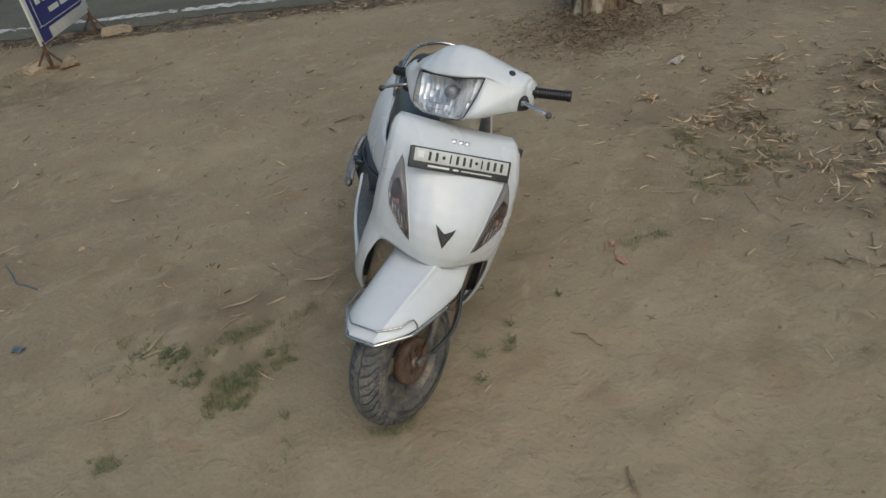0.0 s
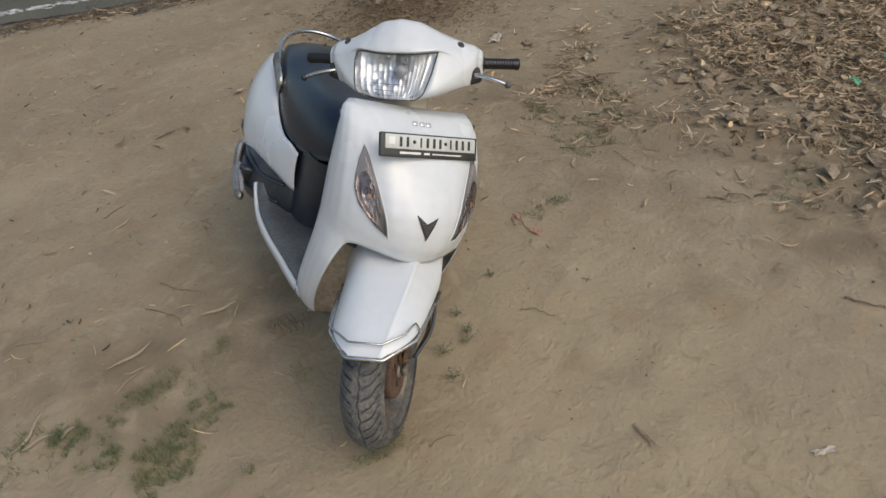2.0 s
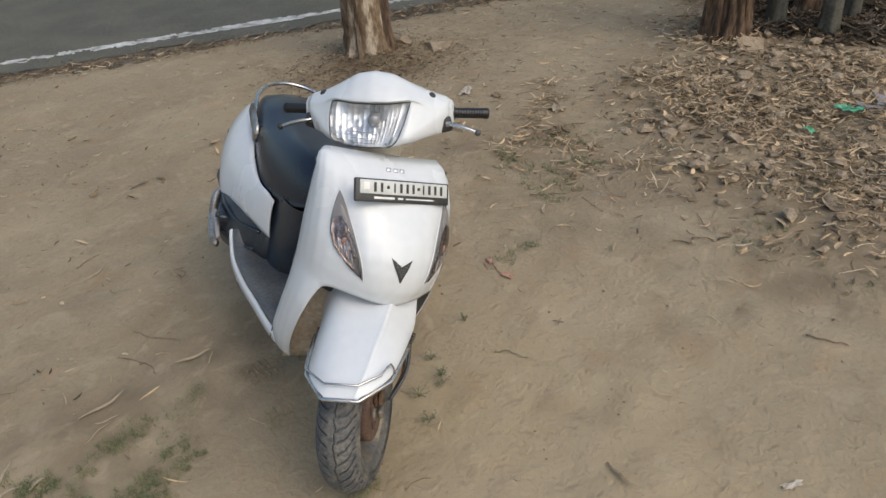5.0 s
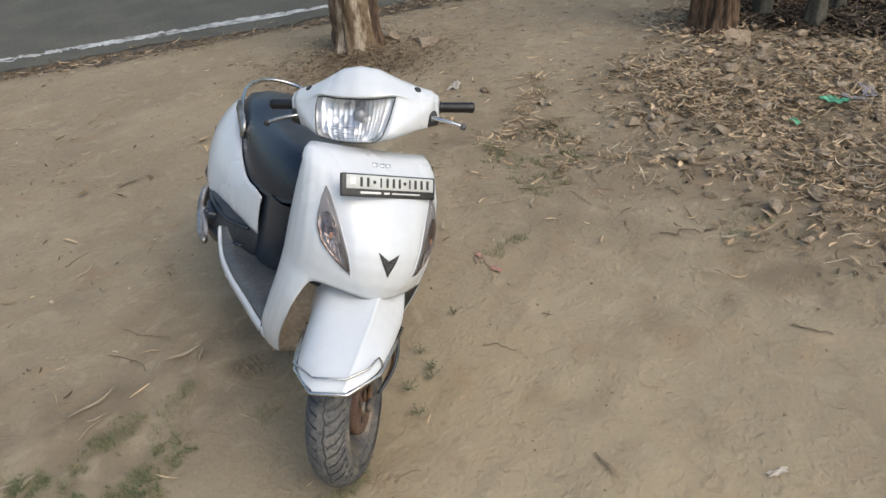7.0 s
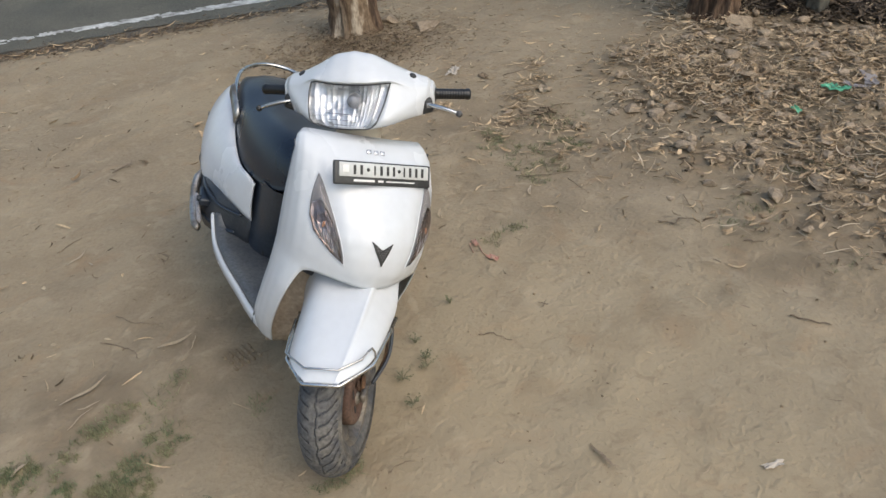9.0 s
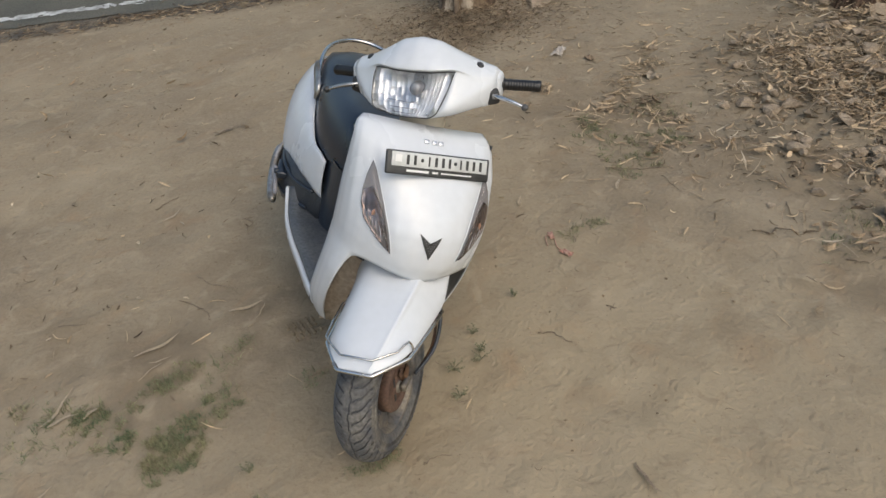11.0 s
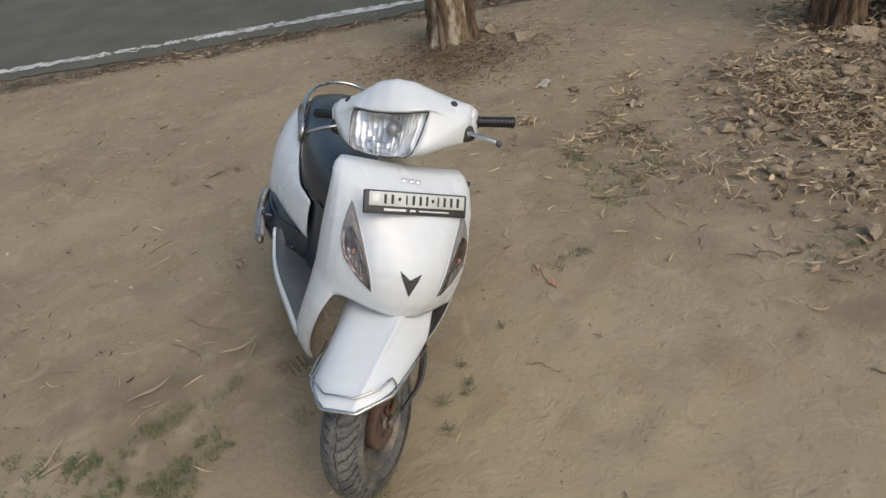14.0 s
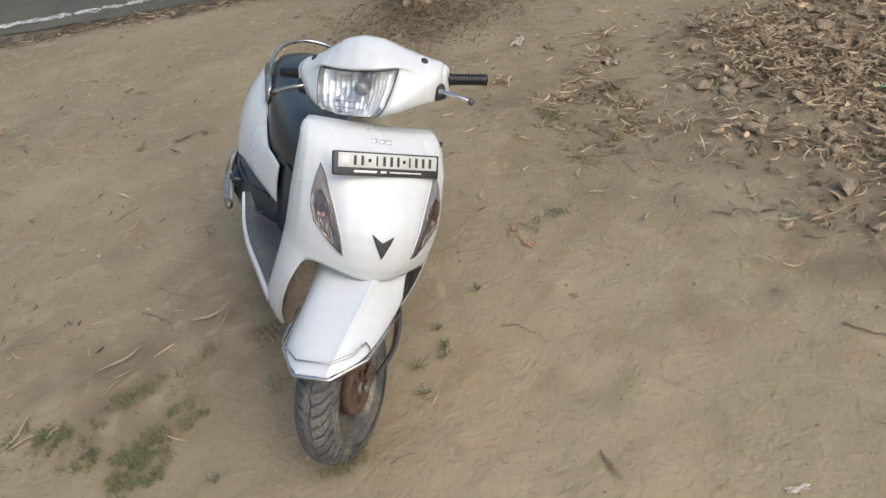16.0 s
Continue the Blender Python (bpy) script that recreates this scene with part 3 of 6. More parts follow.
def emblem():
    """Dark honeycomb arrow on the apron."""
    shape = [(-0.029, 0.708), (0.0, 0.690), (0.029, 0.705), (0.020, 0.685), (0.002, 0.648), (-0.016, 0.682)]
    bm = bmesh.new()
    front = [bm.verts.new(on_apron(x, z, 0.004)) for x, z in shape]
    back = [bm.verts.new(on_apron(x, z, -0.002)) for x, z in shape]
    bm.faces.new(front)
    for k in range(6):
        bm.faces.new((front[k], back[k], back[(k + 1) % 6], front[(k + 1) % 6]))
    bmesh.ops.recalc_face_normals(bm, faces=bm.faces)
    em = part("arrow_emblem", bm, INK, scooter, "black honeycomb arrow emblem", smooth=False)
    bm = bmesh.new()
    for r in range(9):
        z = 0.655 + r * 0.0058
        for c in range(-4, 5):
            x = (c + 0.5 * (r % 2)) * 0.0062 + 0.001
            w = curve([0.65, 0.685, 0.70, 0.71], [0.000, 0.016, 0.022, 0.026], z)
            if abs(x) < w - 0.003 and z < 0.688 + abs(x) * 0.55:
                bmesh.ops.create_circle(bm, cap_ends=True, segments=6, radius=0.0021, matrix=Matrix.Translation(on_apron(x, z, 0.0046)) @ Matrix.Rotation(radians(82), 4, "X"))
    part("honeycomb", bm, CELL, em, smooth=False)


emblem()


def number_plate():
    """Black holder with a pale plate; its characters are plain bars."""
    m = Matrix.Translation((0.003, 0.115, 0.852)) @ Matrix.Rotation(radians(10), 4, "Z") @ Matrix.Rotation(radians(-28), 4, "X") @ Matrix.Rotation(radians(1.5), 4, "Y")
    holder = part("number_plate", block((0.297, 0.012, 0.060), 0.004, m), HOLDER, scooter, "pale number plate in a black holder")
    part("plate", block((0.276, 0.004, 0.036), 0.0015, m @ Matrix.Translation((0.002, -0.007, 0.008))), PLATE, holder)
    part("sticker", block((0.018, 0.002, 0.018), 0, m @ Matrix.Translation((-0.118, -0.0095, 0.010))), LABELW, holder, smooth=False)
    for k, (x, w) in enumerate(((-0.092, 0.010), (-0.072, 0.010), (-0.032, 0.006), (-0.012, 0.010), (0.008, 0.010), (0.027, 0.009), (0.060, 0.006), (0.079, 0.010), (0.099, 0.010), (0.119, 0.010))):
        part("character_bar", block((w * 0.72, 0.002, 0.024), 0, m @ Matrix.Translation((x, -0.0094, 0.008))), INK, holder, smooth=False)
    for x in (-0.052, 0.044):
        bm = bmesh.new()
        bmesh.ops.create_uvsphere(bm, u_segments=10, v_segments=6, radius=0.0048, matrix=m @ Matrix.Translation((x, -0.009, 0.009)))
        part("screw", bm, INK, holder)
    for x, w, h in ((-0.062, 0.062, 0.0058), (-0.012, 0.016, 0.005), (0.05, 0.09, 0.0032)):
        part("print_bar", block((w, 0.001, h), 0, m @ Matrix.Translation((x, -0.0068, -0.019))), LABELW, holder, smooth=False)
    # raised silver badge as three plain shapes
    for k in (-1, 0, 1):
        p = on_apron(-0.002 + k * 0.021, 0.883, 0.002)
        part("badge", block((0.0135, 0.0035, 0.0115), 0.0015, Matrix.Translation(p) @ Matrix.Rotation(radians(-48), 4, "X")), SILVER, scooter, "silver badge shape")


number_plate()

# ---- handlebar cover with headlight ----
COVER = {
    0.0: [(0.350, 1.105), (0.300, 1.084), (0.262, 1.044), (0.272, 1.033), (0.244, 0.986), (0.222, 0.940), (0.262, 0.916), (0.390, 0.930), (0.450, 1.000), (0.420, 1.070)],
    0.05: [(0.354, 1.096), (0.306, 1.076), (0.268, 1.043), (0.277, 1.033), (0.248, 0.986), (0.225, 0.940), (0.266, 0.917), (0.391, 0.931), (0.450, 0.998), (0.421, 1.062)],
    0.105: [(0.366, 1.064), (0.324, 1.055), (0.294, 1.042), (0.297, 1.035), (0.268, 0.987), (0.246, 0.944), (0.286, 0.923), (0.395, 0.932), (0.448, 0.993), (0.424, 1.044)],
    0.15: [(0.380, 1.041), (0.352, 1.034), (0.331, 1.021), (0.321, 1.008), (0.305, 0.980), (0.296, 0.949), (0.320, 0.932), (0.402, 0.935), (0.444, 0.988), (0.426, 1.028)],
    0.188: [(0.394, 1.029), (0.371, 1.022), (0.355, 1.011), (0.348, 1.000), (0.343, 0.978), (0.346, 0.947), (0.363, 0.931), (0.414, 0.935), (0.440, 0.984), (0.428, 1.014)],
    0.203: [(0.398, 1.018), (0.380, 1.015), (0.366, 1.007), (0.364, 0.998), (0.362, 0.980), (0.366, 0.952), (0.378, 0.938), (0.412, 0.941), (0.430, 0.984), (0.420, 1.004)],
}
CX = list(COVER)
LOOPS = np.array([[tuple(p) for p in spline([(y, z, 0) for y, z in COVER[x]], 4, closed=True)] for x in CX])


def cover_point(c, r):
    """c: 0 the middle, 1 the headlight's side edge, 2 the end; r: round the loop, 40 rows."""
    edge = curve([0, 8, 12, 14, 16, 18, 20, 21, 22, 24, 40], [0.09, 0.100, 0.106, 0.099, 0.092, 0.083, 0.073, 0.064, 0.050, 0.07, 0.09] if c >= 0 else
                 [0.09, 0.104, 0.112, 0.118, 0.117, 0.115, 0.110, 0.104, 0.092, 0.085, 0.09], r % 40)
    s, c = (1 if c >= 0 else -1), abs(c)
    x = c * edge if c <= 1 else lerp(edge, 0.203, c - 1)
    y, z = (np.interp(x, CX, LOOPS[:, int(r) % 40, k]) for k in (0, 1))
    # a slanting crease from the lamp's lower corner out to the end
    if c > 1:
        t = c - 1
        y -= 0.008 * 4 * t * (1 - t) * max(0, 1 - abs(r % 40 - lerp(20, 14, t)) / 4)
    return Vector((s * x - 0.004, y, z))


def handlebar_cover():
    cols = [k / 8 for k in range(-16, 17)]
    rows = [[cover_point(c, r) for c in cols] for r in range(40)]
    bm = loft(rows, close_v=True, keep=lambda i, j: not (12 <= i < 22 and 8 <= j < 24))
    cover = steered(part("handlebar_cover", bm, WHITE, scooter, "glossy white handlebar cover"))
    for s in (-1, 1):
        ring = [cover_point(s * 2, r) for r in range(40)]
        mid = sum(ring, Vector()) / 40
        bm = loft([[mid + (p - mid) * f + Vector((s * h, 0, 0)) for p in ring] for f, h in ((1.0, 0.0), (0.93, 0.005), (0.75, 0.008), (0.2, 0.009))], close_u=True)
        part("end_cap", bm, WHITE, cover)
        part("lever_slot", block((0.042, 0.040, 0.044), 0.011, pose(s * 0.189 - 0.004, 0.363, 0.958, 0, s * -12, s * 12), 3), INK, cover)
    solid(cover, 0.003)
    # mirror holes
    for s in (-1, 1):
        bm = bmesh.new()
        p = cover_point(s * 1.56, 2) + Vector((0, 0.0, -0.0012))
        bmesh.ops.create_cone(bm, cap_ends=True, segments=20, radius1=0.0125, radius2=0.009, depth=0.006, matrix=Matrix.Translation(p) @ Matrix.Rotation(radians(s * 22), 4, "Y") @ Matrix.Rotation(radians(25), 4, "X"))
        part("mirror_hole", bm, INK, cover)
    # headlight
    inner = [k / 8 for k in range(-8, 9)]
    face = [[cover_point(c, r) for c in inner] for r in range(12, 23)]
    rim = face[0] + [row[-1] for row in face[1:-1]] + face[-1][::-1] + [row[0] for row in face[1:-1]][::-1]
    lamp = steered(part("headlight", tube(rim + rim[:1], 0.0020, 6), HOLDER, scooter, "clear fluted headlight"))
    cover_glass = []
    for i, row in enumerate(face):
        v = (i / 10) * 2 - 1
        cover_glass.append([p + Vector((0, -0.013 * (1 - inner[j] ** 4) * (1 - v ** 4), 0.002 * (1 - inner[j] ** 2) * (1 - v ** 2))) for j, p in enumerate(row)])

    def on_face(u, v):
        """A point of the lamp's opening; u and v run from -1 to 1."""
        a, b = (u + 1) * 8, (v + 1) * 5
        j, i = min(int(a), 15), min(int(b), 9)
        return lerp(lerp(face[i][j], face[i][j + 1], a - j), lerp(face[i + 1][j], face[i + 1][j + 1], a - j), b - i)

    # reflector: a bowl of separate facets, tall strips at the sides, small squares low down
    rng = random.Random(31)
    bm = bmesh.new()
    us = [-1, -0.86, -0.72, -0.58, -0.45, -0.33, -0.21, -0.07, 0.07, 0.21, 0.33, 0.45, 0.57, 0.68, 0.79, 0.9, 1]
    for c in range(16):
        mid = (us[c] + us[c + 1]) / 2
        vs = [-1, -0.55, -0.1, 0.2, 0.45, 0.7, 1] if -0.6 < mid < 0.4 else ([-1, -0.35, 0.15, 0.4, 0.65, 1] if mid < 0 else [-1, 0.1, 1])
        for v0, v1 in zip(vs, vs[1:]):
            tilt, lift, gap = rng.uniform(-0.004, 0.004), rng.uniform(-0.005, 0.005), rng.uniform(0, 0.0010)
            grid = []
            for a in range(4):
                row = []
                for d in range(4):
                    e, g = a / 3, d / 3
                    u, v = lerp(us[c], us[c + 1], e), lerp(v0, v1, g)
                    q = (1 - u * u) * (1 - v * v)
                    pillow = 0.0020 * (4 * e * (1 - e)) + 0.0012 * (4 * g * (1 - g))
                    row.append(on_face(u, v) + Vector((0, 0.006 + 0.046 * q + tilt * (e - 0.5) + lift * (g - 0.5) + gap + pillow, 0.004 * q)))
                grid.append(row)
            loft(grid, bm=bm)
    part("reflector", bm, CHROME, lamp)
    g = part("lens", loft(cover_glass), CLEAR, lamp)
    solid(g, 0.002)
    g.visible_shadow = False
    part("bulb_shade", turned(lathe([(0.0, -0.010), (0.012, -0.009), (0.0165, -0.004), (0.018, 0.004), (0.018, 0.022), (0.0, 0.023)], 24), Matrix.Translation((0.004, 0.266, 0.990)) @ Matrix.Rotation(radians(90), 4, "Z")), SHADE, lamp, "grey bulb shade")
    for k in range(3):
        part("lens_rib", tube([on_face(-0.52 + 0.05 * k, 0.12 + 0.24 * k) + Vector((0, 0.001, 0)), on_face(-0.02, 0.12 + 0.24 * k) + Vector((0, -0.003, 0)), on_face(0.30 - 0.04 * k, 0.12 + 0.24 * k) + Vector((0, 0.001, 0))], 0.0009, 5), SILVER, lamp)
    # bars, grips and levers
    for s in (-1, 1):
        a, b = Vector((s * 0.18, 0.402, 0.978)), Vector((s * 0.302, 0.446, 0.967))
        d = (b - a).normalized()
        length = (b - a).length
        m = Matrix.Translation(a) @ d.to_track_quat("X", "Z").to_matrix().to_4x4()
        prof = [(0.0, 0.0), (0.014, 0.0), (0.014, 0.022)]
        for k in range(11):
            t = 0.03 + k * (length - 0.045) / 11
            prof += [(0.0150, t), (0.0150, t + 0.006), (0.0147, t + 0.0066), (0.0147, t + 0.0075)]
        prof += [(0.0162, length - 0.010), (0.0162, length - 0.002), (0.013, length), (0.0, length)]
        grip = steered(part("grip", turned(lathe(prof, 20), m), GRIPR, scooter, "ribbed black rubber handlebar grip"))
        part("collar", turned(lathe([(0.0, 0.018), (0.0195, 0.018), (0.0195, 0.029), (0.0, 0.029)], 20), m), GRIPR, grip)
        pts = spline([(s * 0.176, 0.362, 0.966), (s * 0.200, 0.345, 0.963), (s * 0.228, 0.336, 0.960), (s * 0.258, 0.331, 0.953), (s * 0.282, 0.329, 0.945)], 5)
        lever = steered(part("brake_lever", tube(pts, 0.0052, 8, taper=[1.25 - 0.35 * k / (len(pts) - 1) for k in range(len(pts))]), STEEL, scooter, "thin silver brake lever"))
        bm = bmesh.new()
        bmesh.ops.create_uvsphere(bm, u_segments=14, v_segments=8, radius=0.0095, matrix=Matrix.Translation(pts[-1]))
        part("lever_ball", bm, RIM if s > 0 else INK, lever)
        part("lever_pivot", turned(lathe([(0.0, -0.007), (0.009, -0.007), (0.009, 0.007), (0.0, 0.007)], 14, "Z"), Matrix.Translation((s * 0.196, 0.351, 0.962))), DULL, lever)
    # column cover under the handlebar
    ring = lambda y, z, rx, ry: [Vector((rx * math.cos(a), y + ry * math.sin(a), z)) for a in np.linspace(0, 2 * math.pi, 20, endpoint=False)]
    steered(part("steering_column", loft([ring(0.345, 0.945, 0.075, 0.06), ring(0.33, 0.90, 0.066, 0.052), ring(0.32, 0.85, 0.06, 0.045)], close_u=True), CREAM, scooter, "yellowed plastic steering column cover"))


handlebar_cover()


# ---- front wheel, fork and fender ----
HUB = Vector((-0.018, -0.028, 0.230))


def wheel(hub, steer, width=0.056, big=0.163, label="dusty black wheel", drum=1):
    place = TURN @ Matrix.Translation(hub) @ Matrix.Rotation(radians(-4), 4, AXIS) if steer else Matrix.Translation(hub)
    prof = [(big + 0.052 * math.sin(a), width * math.cos(a)) for a in np.linspace(-0.75, math.pi + 0.75, 31)]
    for a, d in ((0.02, 0.003), (0.10, 0.0), (0.22, 0.0025), (0.32, 0.0)):
        prof += [(big + (0.052 + d) * math.sin(b), (width + d) * math.cos(b)) for b in (a, math.pi - a)]
    prof.sort(key=lambda p: -math.atan2(p[0] - big, p[1]) if p[0] >= big else (-9 if p[1] < 0 else 9))
    w = part("front_wheel" if steer else "rear_wheel", lathe(prof, 56), RUBBER, scooter, label)
    w.matrix_basis = place
    band = [(big + 0.0528 * math.sin(a), (width + 0.0008) * math.cos(a)) for a in np.linspace(0.50, math.pi - 0.50, 17)]
    part("tread_groove", lathe(band, 56), DUSTY, w)
    # worn tread: a wavy middle groove and slanting cuts in from both shoulders
    turns, steps = 42, (440 if steer else 136)
    angles, across = np.linspace(0, 2 * math.pi, steps, endpoint=False), np.linspace(-1.18, 1.18, 48)

    def groove(i, j):
        a, th = angles[i], (across[j] + across[j + 1]) / 2
        if abs(th - 0.10 - 0.035 * math.sin(17 * a) - 0.02 * math.sin(41 * a)) < 0.028:
            return True
        bend = 1.7 * (abs(th) - 0.4) + 0.14 * math.sin(7 * abs(th))
        cut = (a * turns / (2 * math.pi) + (0.45 if th > 0 else 0) + bend) % 1
        return (0.22 < abs(th) < 0.98 + 0.10 * math.sin(5 * a) and cut < 0.20) or (abs(th) > 1.0 and cut < 0.28)

    rows = [[Vector(((width + 0.0035) * math.sin(th), (big + 0.0555 * math.cos(th)) * math.cos(a), (big + 0.0555 * math.cos(th)) * math.sin(a))) for th in across] for a in angles]
    tread = part("tread", loft(rows, close_v=True, keep=lambda i, j: not groove(i, j)), TREAD, w)
    solid(tread, 0.003)
    prof = [(0.126, -0.042), (0.132, -0.046), (0.136, -0.040), (0.128, -0.026), (0.124, 0.0), (0.128, 0.026), (0.136, 0.040), (0.132, 0.046), (0.126, 0.042), (0.118, 0.020), (0.114, 0.0), (0.118, -0.020), (0.126, -0.042)]
    rim = part("rim", lathe(prof, 48), RIM, w, "grimy dark metal rim")
    part("hub", lathe([(0.0, -0.045), (0.034, -0.045), (0.04, -0.02), (0.04, 0.02), (0.034, 0.04), (0.0, 0.04)], 28), RIM, w)
    for k in range(5):
        a = 2 * math.pi * k / 5 + 0.3
        d = Vector((0, math.cos(a), math.sin(a)))
        side = Vector((0, -math.sin(a), math.cos(a)))
        rows = [[d * r + side * (sw * e) + Vector((h * f, 0, 0)) for e, f in ((-1, -1), (1, -1), (1, 1), (-1, 1))] for r, sw, h in ((0.03, 0.024, 0.020), (0.08, 0.024, 0.022), (0.122, 0.038, 0.027))]
        part("spoke", loft(rows, close_u=True, caps=True), RIM, w, smooth=False)
    if drum:
        part("brake_drum", lathe([(0.0, 0.050), (0.022, 0.050), (0.026, 0.046), (0.054, 0.046), (0.058, 0.050), (0.070, 0.050), (0.075, 0.044), (0.077, 0.018), (0.04, 0.016)], 36), DRUM, w, "rusty brown brake drum")
        part("brake_cam", block((0.006, 0.020, 0.052), 0.003, pose(0.052, 0.022, 0.020, 25, 0, 0)), RUST, w)
        part("drum_plate", lathe([(0.0, 0.056), (0.016, 0.056), (0.018, 0.050), (0.018, 0.045)], 20), RIM, w)
        part("drum_slit", block((0.004, 0.008, 0.075), 0.001, pose(0.0465, -0.018, 0.0)), INK, w, smooth=False)
        part("axle_nut", lathe([(0.0, 0.074), (0.008, 0.074), (0.010, 0.070), (0.010, 0.060), (0.006, 0.058), (0.006, 0.05)], 6), DULL, w, smooth=False)
    return w


wheel(HUB, True)


def fork():
    for s in (-1, 1):
        low, high = HUB + Vector((s * 0.066, 0.045, 0.012)), HUB + Vector((s * 0.070, 0.235, 0.36))
        pts = [lerp(low, high, t) for t in np.linspace(0, 1, 8)]
        leg = steered(part("fork_leg", tube(pts, 0.0120, 14, taper=[1.25, 1.15, 1.1, 1.1, 1.05, 0.9, 0.9, 0.9]), RIM, scooter, "grimy dark grey fork leg"))
        part("axle_clamp", block((0.016, 0.070, 0.026), 0.007, Matrix.Translation(low + Vector((0, -0.026, -0.006)))), RIM, leg)
    pts = spline([HUB + Vector((0.085, 0.04, 0.02)), HUB + Vector((0.125, 0.10, 0.08)), HUB + Vector((0.128, 0.15, 0.17)), HUB + Vector((0.10, 0.18, 0.27)), (0.07, 0.2, 0.58)], 6)
    steered(part("brake_cable", tube(pts, 0.0055, 8), BLACK, scooter, "black sheathed front brake cable"))
    steered(part("speedometer_cable", tube([p + Vector((-0.016 * math.sin(math.pi * k / (len(pts) - 1)), 0.012, -0.006)) for k, p in enumerate(pts)], 0.0045, 8), RUST, scooter, "thin brown speedometer cable"))
    steered(part("brake_arm", block((0.012, 0.014, 0.085), 0.003, Matrix.Translation(HUB + Vector((0.062, 0.03, 0.02))) @ Matrix.Rotation(radians(-50), 4, "X")), RUST, scooter, "rusty brake arm"))


fork()

# fender: sections along its length: y, height of the middle, ridge half width, side half width, height of the side edge
FENDER = [(-0.249, 0.446, 0.026, 0.044, 0.443), (-0.244, 0.453, 0.026, 0.046, 0.449), (-0.228, 0.467, 0.030, 0.066, 0.449), (-0.195, 0.484, 0.036, 0.091, 0.451), (-0.160, 0.500, 0.041, 0.110, 0.452), (-0.10, 0.523, 0.048, 0.120, 0.452),
          (-0.03, 0.546, 0.055, 0.127, 0.452), (0.04, 0.568, 0.060, 0.132, 0.453), (0.085, 0.583, 0.062, 0.136, 0.463), (0.10, 0.588, 0.062, 0.136, 0.49), (0.14, 0.600, 0.061, 0.134, 0.52), (0.20, 0.615, 0.058, 0.126, 0.54)]


def fender():
    rows = []
    pull = lambda y: y if y > -0.08 else -0.08 + (y + 0.08) * 0.93
    for y, h, rw, sw, e in FENDER:
        y = pull(y)
        ridge, rw = rw, min(rw * 1.38, sw - 0.012)
        half = spline([(0, y, h - 0.0008), (rw * 0.5, y, h - 0.0012), (rw * 0.86, y, h - 0.0014), (rw, y, h - 0.0008), (lerp(rw, sw, 0.10), y, lerp(h, e, 0.07)), (lerp(rw, sw, 0.18), y, lerp(h, e, 0.17)), (lerp(rw, sw, 0.5), y, lerp(h, e, 0.42)), (lerp(rw, sw, 0.9), y, lerp(h, e, 0.76)), (sw, y, e)], 3)
        slim = 0.96 if y < -0.05 else 0.98
        worn = [Vector((sw * k / 24, y, h - 0.0008 - (h - e) * (k / 24) ** (2.7 + 1.1 * min(1, max(0, (y + 0.15) / 0.2)) + 5 * max(0, ridge / sw - 0.45)))) for k in range(25)]
        rows.append([Vector((-p.x * slim, p.y, p.z)) for p in worn[::-1]] + half[1:])
    ob = steered(part("front_fender", loft(rows), WHITE, scooter, "white wedge-shaped front fender"))
    solid(ob, 0.004)
    md = ob.modifiers.new("round", "SUBSURF")
    md.levels = md.render_levels = 1
    low = [(s * x, pull(y), z) for s, x, y, z in ((-1, 0.136, 0.06, 0.448), (-1, 0.124, -0.03, 0.447), (-1, 0.109, -0.162, 0.447), (-1, 0.046, -0.252, 0.442), (1, 0.046, -0.252, 0.442), (1, 0.114, -0.162, 0.447), (1, 0.129, -0.03, 0.447), (1, 0.136, 0.06, 0.448))]
    guard = steered(part("fender_guard", tube([p for a, b in zip(low, low[1:]) for p in (lerp(Vector(a), Vector(b), 0.03), lerp(Vector(a), Vector(b), 0.97))], 0.0052, 8), STEEL, scooter, "silver tubular fender guard"))
    top = [(-0.126, -0.01, 0.472), (-0.116, -0.10, 0.474), (-0.108, -0.165, 0.47), (-0.042, -0.232, 0.476), (0.042, -0.232, 0.476), (0.092, -0.186, 0.480), (0.104, -0.156, 0.487), (0.109, -0.143, 0.486), (0.114, -0.136, 0.470), (0.116, -0.134, 0.447)]
    part("upper_rod", tube([(x, pull(y), z) for x, y, z in top], 0.0028, 7), STEEL, guard)


fender()


